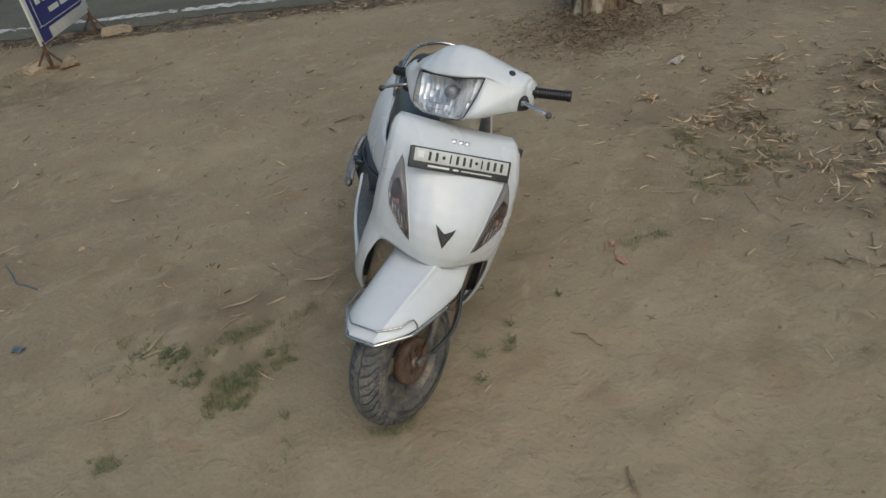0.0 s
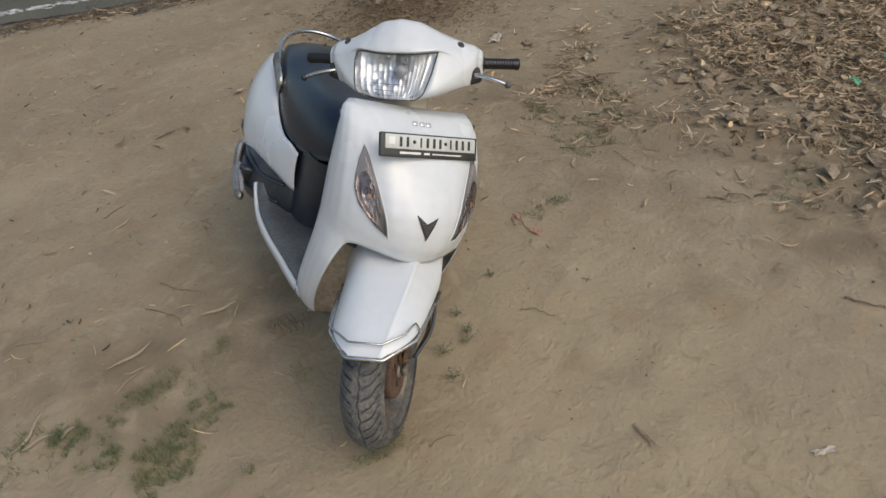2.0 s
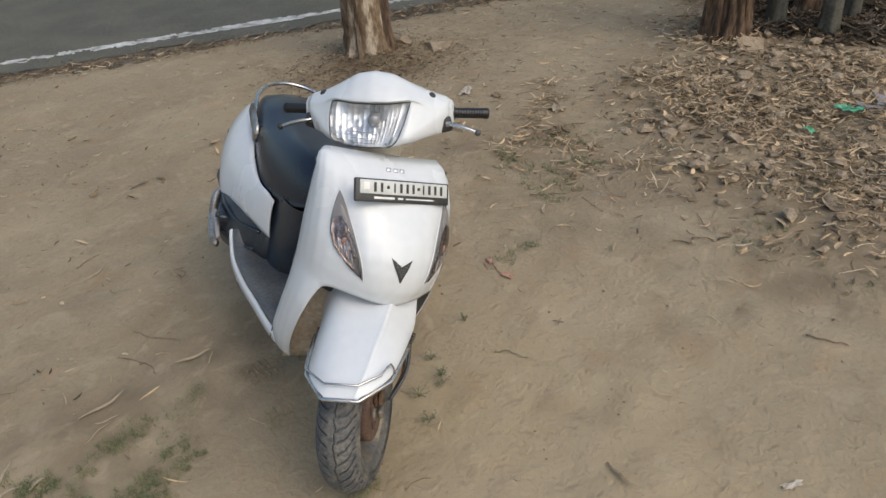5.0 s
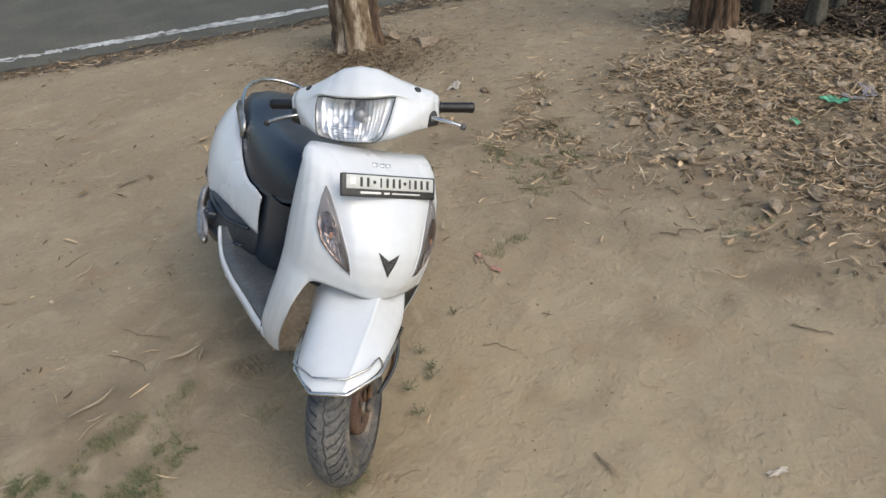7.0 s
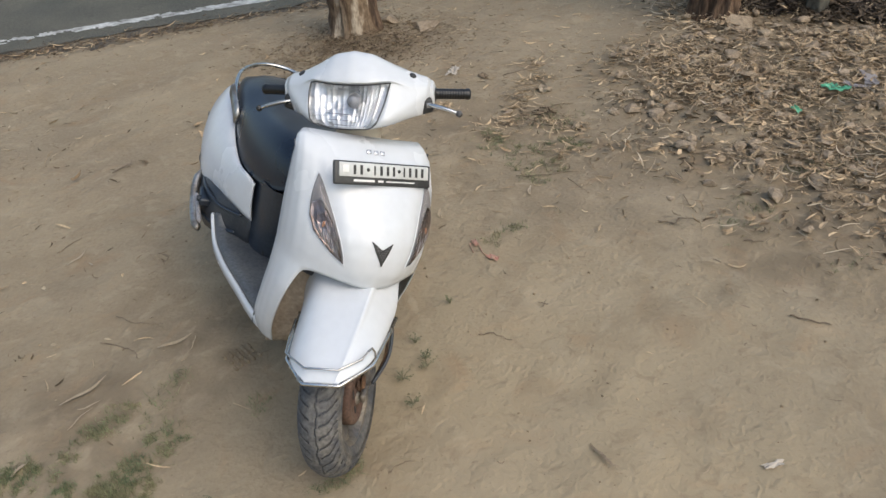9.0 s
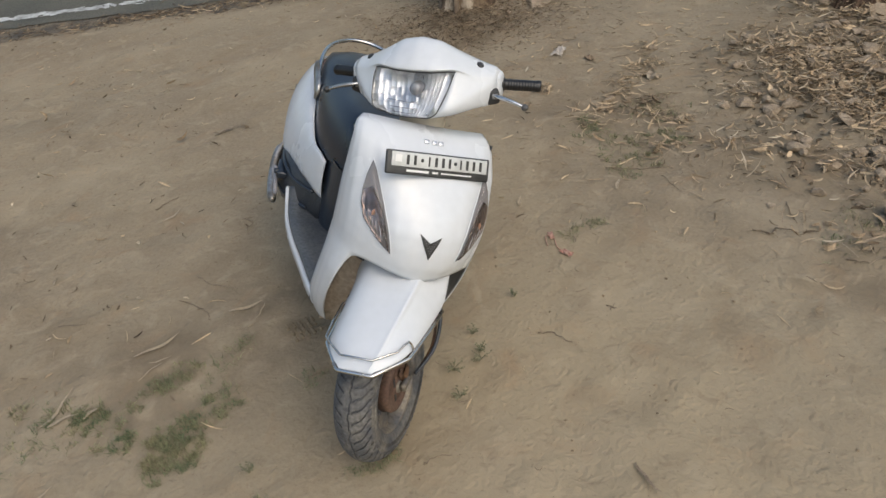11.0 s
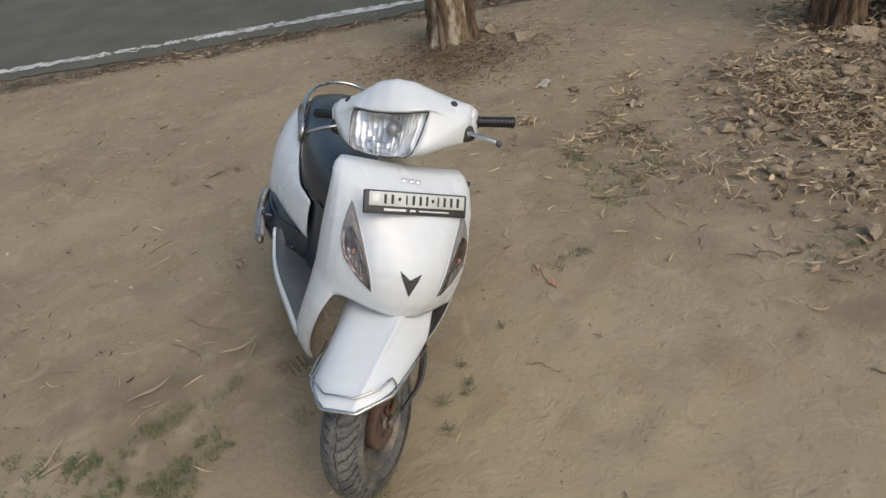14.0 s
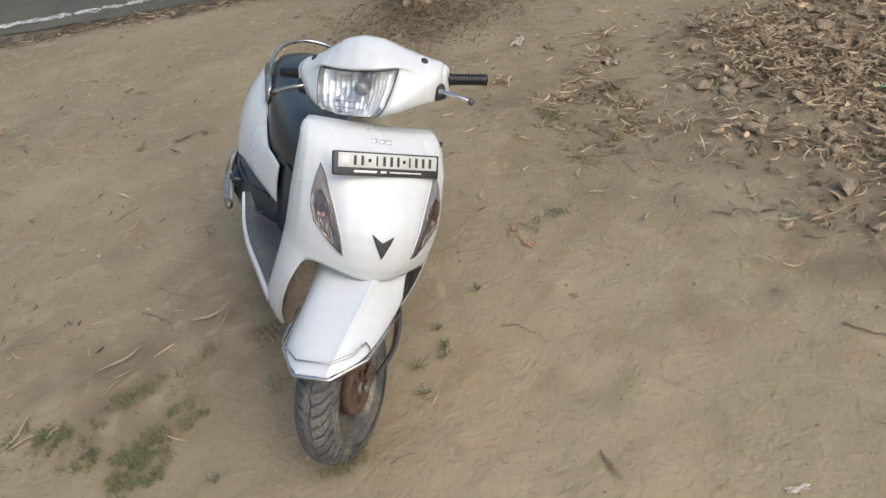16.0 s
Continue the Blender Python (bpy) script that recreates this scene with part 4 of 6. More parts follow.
# ---- floor, seat, side panels and rear ----
def floorboard():
    edge = [(0.178, 0.30, 0.262), (0.196, 0.36, 0.268), (0.212, 0.46, 0.272), (0.232, 0.60, 0.272), (0.240, 0.72, 0.276), (0.240, 0.79, 0.296), (0.242, 0.835, 0.340)]
    edge = spline(edge, 5)
    rows = [[Vector((lerp(-p.x, p.x, t), p.y, p.z + 0.006 * math.sin(math.pi * t))) for t in np.linspace(0, 1, 15)] for p in edge]
    solid(part("floorboard", loft(rows), FLOORMAT, scooter, "dusty dark grey footboard"), 0.03)
    for s in (-1, 1):
        pts = [Vector((s * (p.x + 0.004), p.y, p.z)) for p in edge]
        rows = [[p + Vector((s * a, 0, b)) for a, b in ((-0.006, 0.007), (0.003, 0.008), (0.007, 0.0), (0.004, -0.022), (-0.006, -0.026))] for p in pts]
        part("white_edge_trim", loft(rows, close_u=True, caps=True), WHITE, scooter, "white edge strip of the footboard")
        for y in (0.40, 0.573):
            bm = lathe([(0.0, 0.004), (0.008, 0.004), (0.012, 0.0), (0.012, -0.003), (0.0, -0.003)], 14, "Z")
            part("floor_bolt", turned(bm, Matrix.Translation((s * 0.160, y, 0.281))), INK, scooter)
        part("floor_groove", block((0.075, 0.005, 0.004), 0.001, pose(s * 0.176, 0.482, 0.2795, 0, 0, s * 25.8)), INK, scooter)
        part("floor_groove", block((0.005, 0.24, 0.004), 0.001, pose(s * 0.203, 0.60, 0.2785, 0, 0, s * -7)), INK, scooter)
        for x in (0.05, 0.09, 0.13):
            part("floor_rib", block((0.012, 0.26, 0.006), 0.002, pose(s * x, 0.50, 0.282)), FLOORMAT, scooter)


floorboard()


def under_seat():
    """Black panel below the seat, from the floor up."""
    rows = []
    for z, y0, w, y1 in ((0.27, 0.60, 0.125, 0.95), (0.34, 0.565, 0.13, 1.0), (0.42, 0.54, 0.135, 1.1), (0.50, 0.525, 0.14, 1.15), (0.58, 0.51, 0.145, 1.2)):
        rows.append(spline([(-w, y1, z), (-w - 0.015, lerp(y0, y1, 0.4), z), (-w, y0 + 0.06, z), (-w * 0.55, y0 + 0.008, z), (0, y0, z), (w * 0.55, y0 + 0.008, z), (w, y0 + 0.06, z), (w + 0.015, lerp(y0, y1, 0.4), z), (w, y1, z)], 4))
    panel = part("under_seat_panel", loft(rows), BLACK, scooter, "black plastic panel below the seat")
    for s in (-1, 1):
        part("panel_crease", tube(spline([(s * 0.135, 0.580, 0.575), (s * 0.112, 0.570, 0.50), (s * 0.118, 0.592, 0.40), (s * 0.112, 0.622, 0.30)], 5), 0.0045, 8), DUSTY, panel)
        part("panel_bulge", block((0.085, 0.045, 0.115), 0.018, pose(s * 0.055, 0.552, 0.415, -8, 0, s * 12), 3), BLACK, panel)
    part("seat_latch_cover", block((0.10, 0.024, 0.030), 0.008, pose(0, 0.520, 0.545, -10, 0, 0), 3), DUSTY, panel)
    for s in (-1, 1):
        rows = []
        for y, top, bot, x in ((0.70, 0.43, 0.29, 0.165), (0.76, 0.43, 0.27, 0.20), (0.84, 0.43, 0.25, 0.246), (0.95, 0.42, 0.23, 0.272), (1.05, 0.40, 0.22, 0.274), (1.15, 0.42, 0.26, 0.235), (1.25, 0.46, 0.34, 0.19)):
            rows.append([Vector((s * xx, y, z)) for xx, z in ((0.05, bot), (x * 0.9, bot + 0.01), (x, lerp(bot, top, 0.35)), (x * 0.98, lerp(bot, top, 0.75)), (x * 0.93, top), (0.05, top))])
        cover = part("lower_side_cover", loft(rows, close_u=True, caps=True), DUSTY, scooter, "dusty black lower side cover")
        # hinge bracket, its bolt and the raised ribs of the cover
        part("hinge_bracket", block((0.040, 0.085, 0.030), 0.008, pose(s * 0.262, 0.925, 0.365, 12, 0, s * 8), 3), BLACK, cover)
        part("hinge_bolt", turned(lathe([(0.0, -0.004), (0.010, -0.004), (0.012, 0.0), (0.010, 0.010), (0.0, 0.011)], 14), pose(s * 0.284, 0.905, 0.366, 0, 0, 0 if s > 0 else 180)), DUSTY, cover)
        part("cover_rib", tube(spline([(s * 0.178, 0.72, 0.40), (s * 0.232, 0.82, 0.385), (s * 0.262, 0.92, 0.40), (s * 0.255, 1.03, 0.395)], 5), 0.006, 8), BLACK, cover)
        part("cover_rib", tube(spline([(s * 0.186, 0.735, 0.325), (s * 0.240, 0.83, 0.305), (s * 0.272, 0.94, 0.30)], 5), 0.006, 8), BLACK, cover)


under_seat()


def seat():
    # y, half width, top, bottom
    rows = []
    for y, w, top, bot in ((0.485, 0.055, 0.700, 0.640), (0.505, 0.095, 0.725, 0.605), (0.55, 0.130, 0.748, 0.575), (0.62, 0.155, 0.758, 0.560), (0.70, 0.176, 0.755, 0.552), (0.80, 0.190, 0.750, 0.552),
                           (0.90, 0.190, 0.750, 0.568), (0.98, 0.184, 0.760, 0.595), (1.04, 0.178, 0.772, 0.625), (1.12, 0.166, 0.770, 0.655), (1.20, 0.146, 0.760, 0.675), (1.27, 0.115, 0.742, 0.685), (1.31, 0.07, 0.722, 0.69)):
        half = [(0, y, top), (w * 0.4, y, top - 0.002), (w * 0.72, y, top - 0.014), (w * 0.92, y, lerp(top, bot, 0.28)), (w, y, lerp(top, bot, 0.6)), (w * 0.985, y, lerp(top, bot, 0.9)), (w * 0.93, y, bot), (0, y, bot)]
        half = spline(half, 3)
        rows.append([Vector((-p.x, p.y, p.z)) for p in half[::-1]] + half[1:-1])
    ob = part("seat", loft(rows, close_u=True, caps=True), VINYL, scooter, "black vinyl two-level seat")
    md = ob.modifiers.new("round", "SUBSURF")
    md.levels = md.render_levels = 1


seat()


def side_panels():
    # y, (top x, z), (bottom x, z), bulge
    prof = [(0.668, (0.168, 0.545), (0.158, 0.408), 0.006), (0.70, (0.186, 0.562), (0.176, 0.412), 0.010), (0.77, (0.196, 0.562), (0.203, 0.420), 0.018), (0.85, (0.196, 0.574), (0.224, 0.416), 0.024), (0.95, (0.190, 0.600), (0.240, 0.402), 0.030),
            (1.05, (0.178, 0.645), (0.250, 0.372), 0.040), (1.12, (0.172, 0.680), (0.246, 0.385), 0.046), (1.20, (0.164, 0.688), (0.230, 0.425), 0.050), (1.30, (0.140, 0.680), (0.196, 0.470), 0.046), (1.42, (0.096, 0.655), (0.136, 0.520), 0.032), (1.50, (0.05, 0.62), (0.08, 0.56), 0.012)]
    for s in (-1, 1):
        rows = []
        for y, (tx, tz), (bx, bz), bulge in prof:
            rows.append([Vector((s * (lerp(tx, bx, t) + bulge * 0.84 * math.sin(math.pi * t) ** 0.6), y, lerp(tz, bz, t))) for t in np.linspace(0, 1, 12)])
        rows = [list(r) for r in zip(*[spline(col, 4) for col in zip(*rows)])]
        panel = part("side_panel", loft(rows), WHITE, scooter, "glossy white rear side panel")
        solid(panel, 0.005)
        for k in range(5):
            part("badge_bar", block((0.003, 0.022, 0.012), 0.001, pose(s * (0.240 - 0.004 * k), 1.17 + 0.026 * k, 0.545 + 0.003 * k, 0, 0, s * 9)), INK, panel, smooth=False)
    # grab rail
    half = [(-0.176, 0.985, 0.672), (-0.182, 1.03, 0.694), (-0.180, 1.09, 0.718), (-0.160, 1.17, 0.748), (-0.122, 1.243, 0.762), (-0.06, 1.305, 0.768), (0, 1.325, 0.770)]
    pts = spline(half + [(-x, y, z) for x, y, z in half[-2::-1]], 5)
    rail = part("grab_rail", tube(pts, 0.0072, 10), STEEL, scooter, "silver tubular grab rail behind the seat")
    for s in (-1, 1):
        rows = [[Vector((s * (0.186 + dx), y + dy, z + dz)) for dx, dy, dz in ((0, 0.012, -0.026), (0.012, 0.006, -0.018), (0.012, -0.006, 0.014), (0, -0.012, 0.022), (-0.008, 0, 0))] for y, z in ((0.965, 0.655), (0.99, 0.675), (1.03, 0.692), (1.07, 0.708), (1.10, 0.72))]
        part("rail_plate", loft(rows, close_u=True, caps=True), DULL, rail)
    # folded footrests
    for s in (-1, 1):
        pts = spline([(s * 0.250, 1.07, 0.405), (s * 0.272, 1.05, 0.385), (s * 0.288, 0.99, 0.345), (s * 0.296, 0.91, 0.305), (s * 0.294, 0.855, 0.284), (s * 0.282, 0.84, 0.282)], 4)
        rest = part("pillion_footrest", tube(pts, 0.0145, 12, taper=[0.7] * 4 + [1.0] * (len(pts) - 6) + [0.9, 0.6]), DULL, scooter, "folded silver pillion footrest")
        part("rubber_pad", block((0.016, 0.125, 0.040), 0.008, pose(s * 0.284, 0.915, 0.318, 25, 0, 0), 3), FADED, rest)
    # rear
    part("tail_light", block((0.13, 0.05, 0.06), 0.018, pose(0, 1.49, 0.56, 15, 0, 0), 3), RED, scooter, "red tail light")
    rows = [[Vector((x, y, z + 0.02 * (1 - (x / w) ** 2))) for x in np.linspace(-w, w, 7)] for y, z, w in ((1.10, 0.50, 0.09), (1.3, 0.54, 0.09), (1.45, 0.50, 0.085), (1.54, 0.40, 0.08), (1.58, 0.30, 0.07))]
    solid(part("rear_fender", loft(rows), BLACK, scooter, "black plastic rear fender"), 0.005)
    part("engine", block((0.17, 0.42, 0.16), 0.035, pose(0.03, 1.02, 0.27), 3), DULL, scooter, "dull grey engine casing")
    part("muffler", turned(lathe([(0.0, -0.22), (0.04, -0.21), (0.055, -0.17), (0.058, 0.17), (0.045, 0.21), (0.0, 0.22)], 24), pose(-0.14, 1.30, 0.27, 0, -8, 90)), BLACK, scooter, "black muffler")


side_panels()
wheel(Vector((0, 1.235, 0.218)), False, drum=0)


def side_stand():
    inv = scooter.matrix_world.inverted()
    foot = inv @ Vector((SCOOTER[0] + 0.36, SCOOTER[1] + 0.52, 0.012))
    top = Vector((0.10, 0.62, 0.25))
    stand = part("side_stand", tube([top, lerp(top, foot, 0.5), foot], 0.011, 10), BLACK, scooter, "black side stand, folded out")
    m = Matrix.Translation(foot) @ inv.to_3x3().to_4x4()
    part("stand_foot", block((0.05, 0.04, 0.012), 0.003, m), DULL, stand)


side_stand()


# ---- trees ----
def trunk_mesh(x, y, r, top, lean, lobes, seed, flare=0.5, seg=44, rough=0.10):
    """A ridged, tapering trunk with a flared foot."""
    rows = []
    for z in list(np.linspace(-0.05, 1.2, 42)) + list(np.linspace(1.3, top, 22)):
        row = []
        for k in range(seg):
            a = 2 * math.pi * k / seg
            rr = r * (1 - 0.55 * max(z, 0) / top) * (1 + flare * math.exp(-max(z, 0) / 0.09) * (0.6 + 0.4 * math.cos(lobes * a + seed)))
            rr *= 1 + rough * (0.5 * math.cos(lobes * a + seed + 0.6 * z) + float(vnoise(a * 2.2 + seed * 5, z * 0.5, 0.45, seed)) * 0.8 + 0.4 * float(vnoise(a * 4, z * 0.7, 0.12, seed + 3)))
            row.append(Vector((x + lean[0] * z + rr * math.cos(a), y + lean[1] * z + rr * math.sin(a), z)))
        rows.append(row)
    return loft(rows, close_u=True, caps=True)


def tree(x, y, r, top, lean, bark, seed, label, name="tree", leaves=600):
    rng = random.Random(seed)
    root = new(name)
    root.location = (x, y, 0)
    tagged(root, label, "tree", group="roadside trees")
    part("trunk", trunk_mesh(0, 0, r, top, lean, 3 + seed % 3, seed), bark, root)
    clumps = []
    for k in range(7):
        z = top * rng.uniform(0.5, 0.97)
        a = rng.uniform(0, 6.28)
        start = Vector((lean[0] * z, lean[1] * z, z))
        end = start + Vector((math.cos(a), math.sin(a), 0.9)) * rng.uniform(0.7, 1.5)
        mid = (start + end) / 2 + Vector((0, 0, -0.12))
        pts = spline([start, mid, end], 4)
        part("limb", tube(pts, r * 0.32, 8, taper=[1 - 0.75 * i / (len(pts) - 1) for i in range(len(pts))]), bark, root)
        clumps += [mid + (end - mid) * t for t in (0.4, 0.8, 1.1)]
    clumps.append(Vector((lean[0] * top, lean[1] * top, top + 0.2)))
    verts, faces = [], []
    for k in range(leaves):
        c = rng.choice(clumps)
        p = c + Vector((rng.gauss(0, 0.32), rng.gauss(0, 0.32), rng.gauss(0, 0.28)))
        d = Vector((rng.gauss(0, 0.6), rng.gauss(0, 0.6), -0.8)).normalized()
        s = d.cross(Vector((rng.gauss(0, 1), rng.gauss(0, 1), 0.2))).normalized() * 0.014
        n = len(verts)
        L = rng.uniform(0.09, 0.17)
        verts += [p, p + d * L * 0.45 + s, p + d * L, p + d * L * 0.45 - s]
        faces.append((n, n + 1, n + 2, n + 3))
    me = bpy.data.meshes.new("crown")
    me.from_pydata([tuple(v) for v in verts], [], faces)
    me.materials.append(GREENS)
    crown = new("crown", me)
    crown.parent = root
    return root


oak = tree(1.575, 5.24, 0.150, 8.5, (0.0, 0.01), BARK_IN, 3, "tall roadside tree with pale peeling grey-brown bark")


def bark_slab(parent, a0, a1, r, top, bark, label, seed):
    """A thick strip of old bark up one side of the trunk."""
    rows = []
    for z in np.linspace(-0.02, top, 40):
        row = []
        for k in range(9):
            t = k / 8
            a = lerp(a0 + 0.09 * float(vnoise(z, seed, 0.2, seed)), a1 + 0.09 * float(vnoise(z, 3 + seed, 0.2, seed)), t)
            thick = 0.024 * math.sin(math.pi * t) ** 0.45 * (1 + 0.5 * float(vnoise(a * 5, z, 0.07, seed)))
            rr = r * (1 - 0.5 * max(z, 0) / 6.5) * (1 + 0.35 * math.exp(-max(z, 0) / 0.09)) - 0.006 + thick
            row.append(Vector((rr * math.cos(a), rr * math.sin(a), z)))
        rows.append(row)
    part("bark_slab", loft(rows), bark, parent, label)


FACE = math.atan2(-5.0, -1.8)
bark_slab(oak, FACE - 1.75, FACE - 0.95, 0.158, 2.2, BARK, "dark grey old bark", 5)
bark_slab(oak, FACE + 0.70, FACE + 1.75, 0.160, 2.4, BARK_DARK, "reddish brown old bark", 9)
bark_slab(oak, FACE - 0.62, FACE - 0.42, 0.152, 1.2, BARK, "grey bark strip", 12)
oak2 = tree(3.70, 3.85, 0.148, 8.0, (0.02, 0.02), BARK_DARK, 7, "tree trunk with dark reddish stringy bark beside leaf litter")
for k in range(7):
    a = FACE - 1.5 + k * 0.5
    bark_slab(oak2, a, a + 0.33, 0.155, 1.6, BARK_DARK, "stringy bark strip", 20 + k)
for x, y, r, seed, bark in ((4.09, 3.74, 0.058, 4, BARK_GREEN), (4.19, 3.39, 0.064, 5, BARK_GREEN), (4.62, 3.52, 0.06, 6, BARK_GREEN), (4.52, 3.80, 0.09, 8, BARK_DARK)):
    tree(x, y, r, 6.5, (0.01, 0.0), bark, seed, "slender young tree with smooth grey-green trunk" if bark is BARK_GREEN else "dark young tree trunk behind the leaf litter", "young_tree", 250)


# ---- sign board by the road ----
def sign_board():
    a, b = Vector((-2.757, 6.10, 0)), Vector((-2.662, 7.03, 0))
    d = (b - a).normalized()
    side = Vector((d.y, -d.x, 0))
    m = Matrix.Translation(a) @ Matrix([[d.x, side.x, 0, 0], [d.y, side.y, 0, 0], [0, 0, 1, 0], [0, 0, 0, 1]])
    w = (b - a).length
    sign = new("sign_board")
    sign.matrix_world = m
    tagged(sign, "blue and white printed sign board on rusty iron legs", "sign")
    part("panel", block((w + 0.02, 0.018, 0.98), 0.004, pose(w / 2, 0, 0.69)), WHITEPRINT, sign)
    bm = bmesh.new()
    outline = [(0.035, 0.21), (0.19, 0.21), (0.19, 0.295), (0.82, 0.295), (0.86, 0.31), (0.88, 0.35), (0.88, 1.165), (0.035, 1.165)]
    for y0 in (0.0125, -0.0125):
        f = [bm.verts.new((x, y0, z)) for x, z in outline]
        bm.faces.new(f if y0 < 0 else f[::-1])
    part("blue_field", bm, BLUE, sign, smooth=False)
    ring = spline([(x, 0.0155, z) for x, z in ((0.09, 0.36), (0.10, 0.335), (0.125, 0.325), (0.78, 0.325), (0.815, 0.335), (0.825, 0.37), (0.825, 0.60), (0.815, 0.635), (0.78, 0.645), (0.125, 0.645), (0.10, 0.635), (0.09, 0.60))], 4, closed=True)
    part("white_outline", tube(ring + ring[:1], 0.0022, 5), WHITEPRINT, sign)
    for z, x0, widths in ((0.505, 0.15, (0.07, 0.24, 0.12)), (0.405, 0.30, (0.17, 0.17))):
        x = x0
        for wd in widths:
            part("print_bar", block((wd, 0.003, 0.040), 0, pose(x + wd / 2, 0.0145, z)), WHITEPRINT, sign, smooth=False)
            x += wd + 0.04
    for x in (0.015, w - 0.015):
        leg = part("leg", block((0.024, 0.024, 0.24), 0.002, pose(x, 0, 0.11)), RUST, sign)
        part("foot_bar", block((0.022, 0.46, 0.022), 0.002, pose(x, 0, 0.014)), RUST, sign)
        for s in (-1, 1):
            part("brace", block((0.016, 0.016, 0.20), 0.002, pose(x, s * 0.065, 0.09, s * 40, 0, 0)), RUST, sign)


sign_board()


# ---- loose things on the ground ----
def gz(x, y):
    return float(height(x, y))


def stone(x, y, size, seed, material=STONE, name="stone", label="dusty angular stone half sunk in the ground", flat=0.42, group="stones", sink=0.6):
    rng = random.Random(seed)
    bm = bmesh.new()
    bmesh.ops.create_icosphere(bm, subdivisions=3, radius=0.5)
    cuts = [(Vector((rng.gauss(0, 1), rng.gauss(0, 1), rng.gauss(0, 0.8))).normalized(), rng.uniform(0.16, 0.29)) for _ in range(15)]
    for v in bm.verts:
        for nrm, d in cuts:
            over = v.co.dot(nrm) - d
            if over > 0:
                v.co -= nrm * over
    turned(bm, Matrix.Rotation(rng.uniform(0, 6.28), 4, "Z") @ Matrix.Diagonal((size * rng.uniform(0.9, 1.3), size * rng.uniform(0.75, 1.0), size * flat, 1)))
    ob = part(name, bm, material, None, smooth=False)
    low = min(v.co.z for v in ob.data.vertices)
    ob.location = (x, y, gz(x, y) - low * sink)
    return tagged(ob, label, name, group=group)


for k, (x, y, s) in enumerate(((2.24, 3.88, 0.09), (2.36, 2.85, 0.15), (2.20, 2.98, 0.12), (2.64, 3.64, 0.10), (2.71, 2.43, 0.17), (2.63, 2.14, 0.17), (2.28, 1.885, 0.19), (2.00, 1.93, 0.07), (1.94, 2.20, 0.08), (2.43, 2.57, 0.12),
                               (3.14, 3.16, 0.19), (2.98, 2.99, 0.15), (3.82, 3.17, 0.18), (4.0, 2.92, 0.18), (3.27, 3.38, 0.17), (3.45, 2.75, 0.15), (3.05, 2.25, 0.12), (3.42, 3.18, 0.16), (2.86, 2.72, 0.15), (2.45, 2.35, 0.10), (1.72, 2.21, 0.05),
                               (2.0, 2.05, 0.05), (-0.28, 2.76, 0.022), (1.75, 4.9, 0.07), (-3.24, 5.22, 0.12), (4.4, 2.6, 0.25), (1.72, 4.98, 0.05), (3.05, 1.75, 0.12), (2.7, 1.6, 0.10), (1.69, 3.41, 0.10), (2.12, 3.04, 0.11), (2.25, 2.86, 0.13), (2.50, 3.38, 0.10), (2.90, 3.32, 0.13), (2.99, 3.05, 0.16), (2.55, 2.75, 0.09), (3.25, 2.35, 0.13), (2.75, 2.95, 0.12), (3.6, 2.95, 0.16), (3.3, 2.05, 0.15), (2.1, 2.35, 0.07), (2.85, 1.95, 0.11), (3.6, 2.3, 0.14), (2.3, 3.2, 0.08), (2.05, 2.6, 0.06))):
    stone(x, y, s * 1.12, 100 + k)
stone(3.62, 3.50, 0.42, 184, label="broad flat stone slab at the dark tree's foot", flat=0.45, sink=0.35)
stone(2.03, 5.02, 0.44, 182, label="long pale flat stone beside the tree", flat=0.20, sink=0.5)
stone(1.86, 5.26, 0.30, 183, label="pale flat stone beside the tree", flat=0.30, sink=0.6)


def brick(x, y, yaw, size=(0.22, 0.105, 0.07), tilt=0, label="worn dusty clay brick lying on the earth"):
    bm = block(size, 0.008)
    rng = random.Random(int(x * 100) + int(y * 37))
    for v in bm.verts:
        v.co += Vector((rng.uniform(-1, 1), rng.uniform(-1, 1), rng.uniform(-1, 1))) * 0.013
    ob = part("brick", bm, BRICK, None, smooth=False)
    ob.matrix_world = pose(x, y, gz(x, y) + size[2] / 2 - 0.006, tilt, 0, yaw)
    return tagged(ob, label, "brick", group="bricks by the sign")


brick(-2.88, 6.12, 62, (0.19, 0.13, 0.05), 14)
stone(-2.60, 6.10, 0.27, 175, BRICK, "sandstone_block", "rounded tan stone on the sign's foot bar", 0.5, "bricks by the sign", 0.85)
stone(-2.47, 6.90, 0.46, 171, BRICK, "sandstone_block", "large broken tan sandstone block at the sign's foot", 0.24, "bricks by the sign")
stone(-2.93, 7.05, 0.32, 172, BRICK, "sandstone_block", "broken tan sandstone block behind the sign", 0.28, "bricks by the sign")
brick(-3.17, 5.38, 50, (0.15, 0.10, 0.07), 20, "broken piece of pale brick in the weeds")
brick(-3.13, 5.23, 10, (0.17, 0.10, 0.06), 0, "broken piece of pale brick in the weeds")


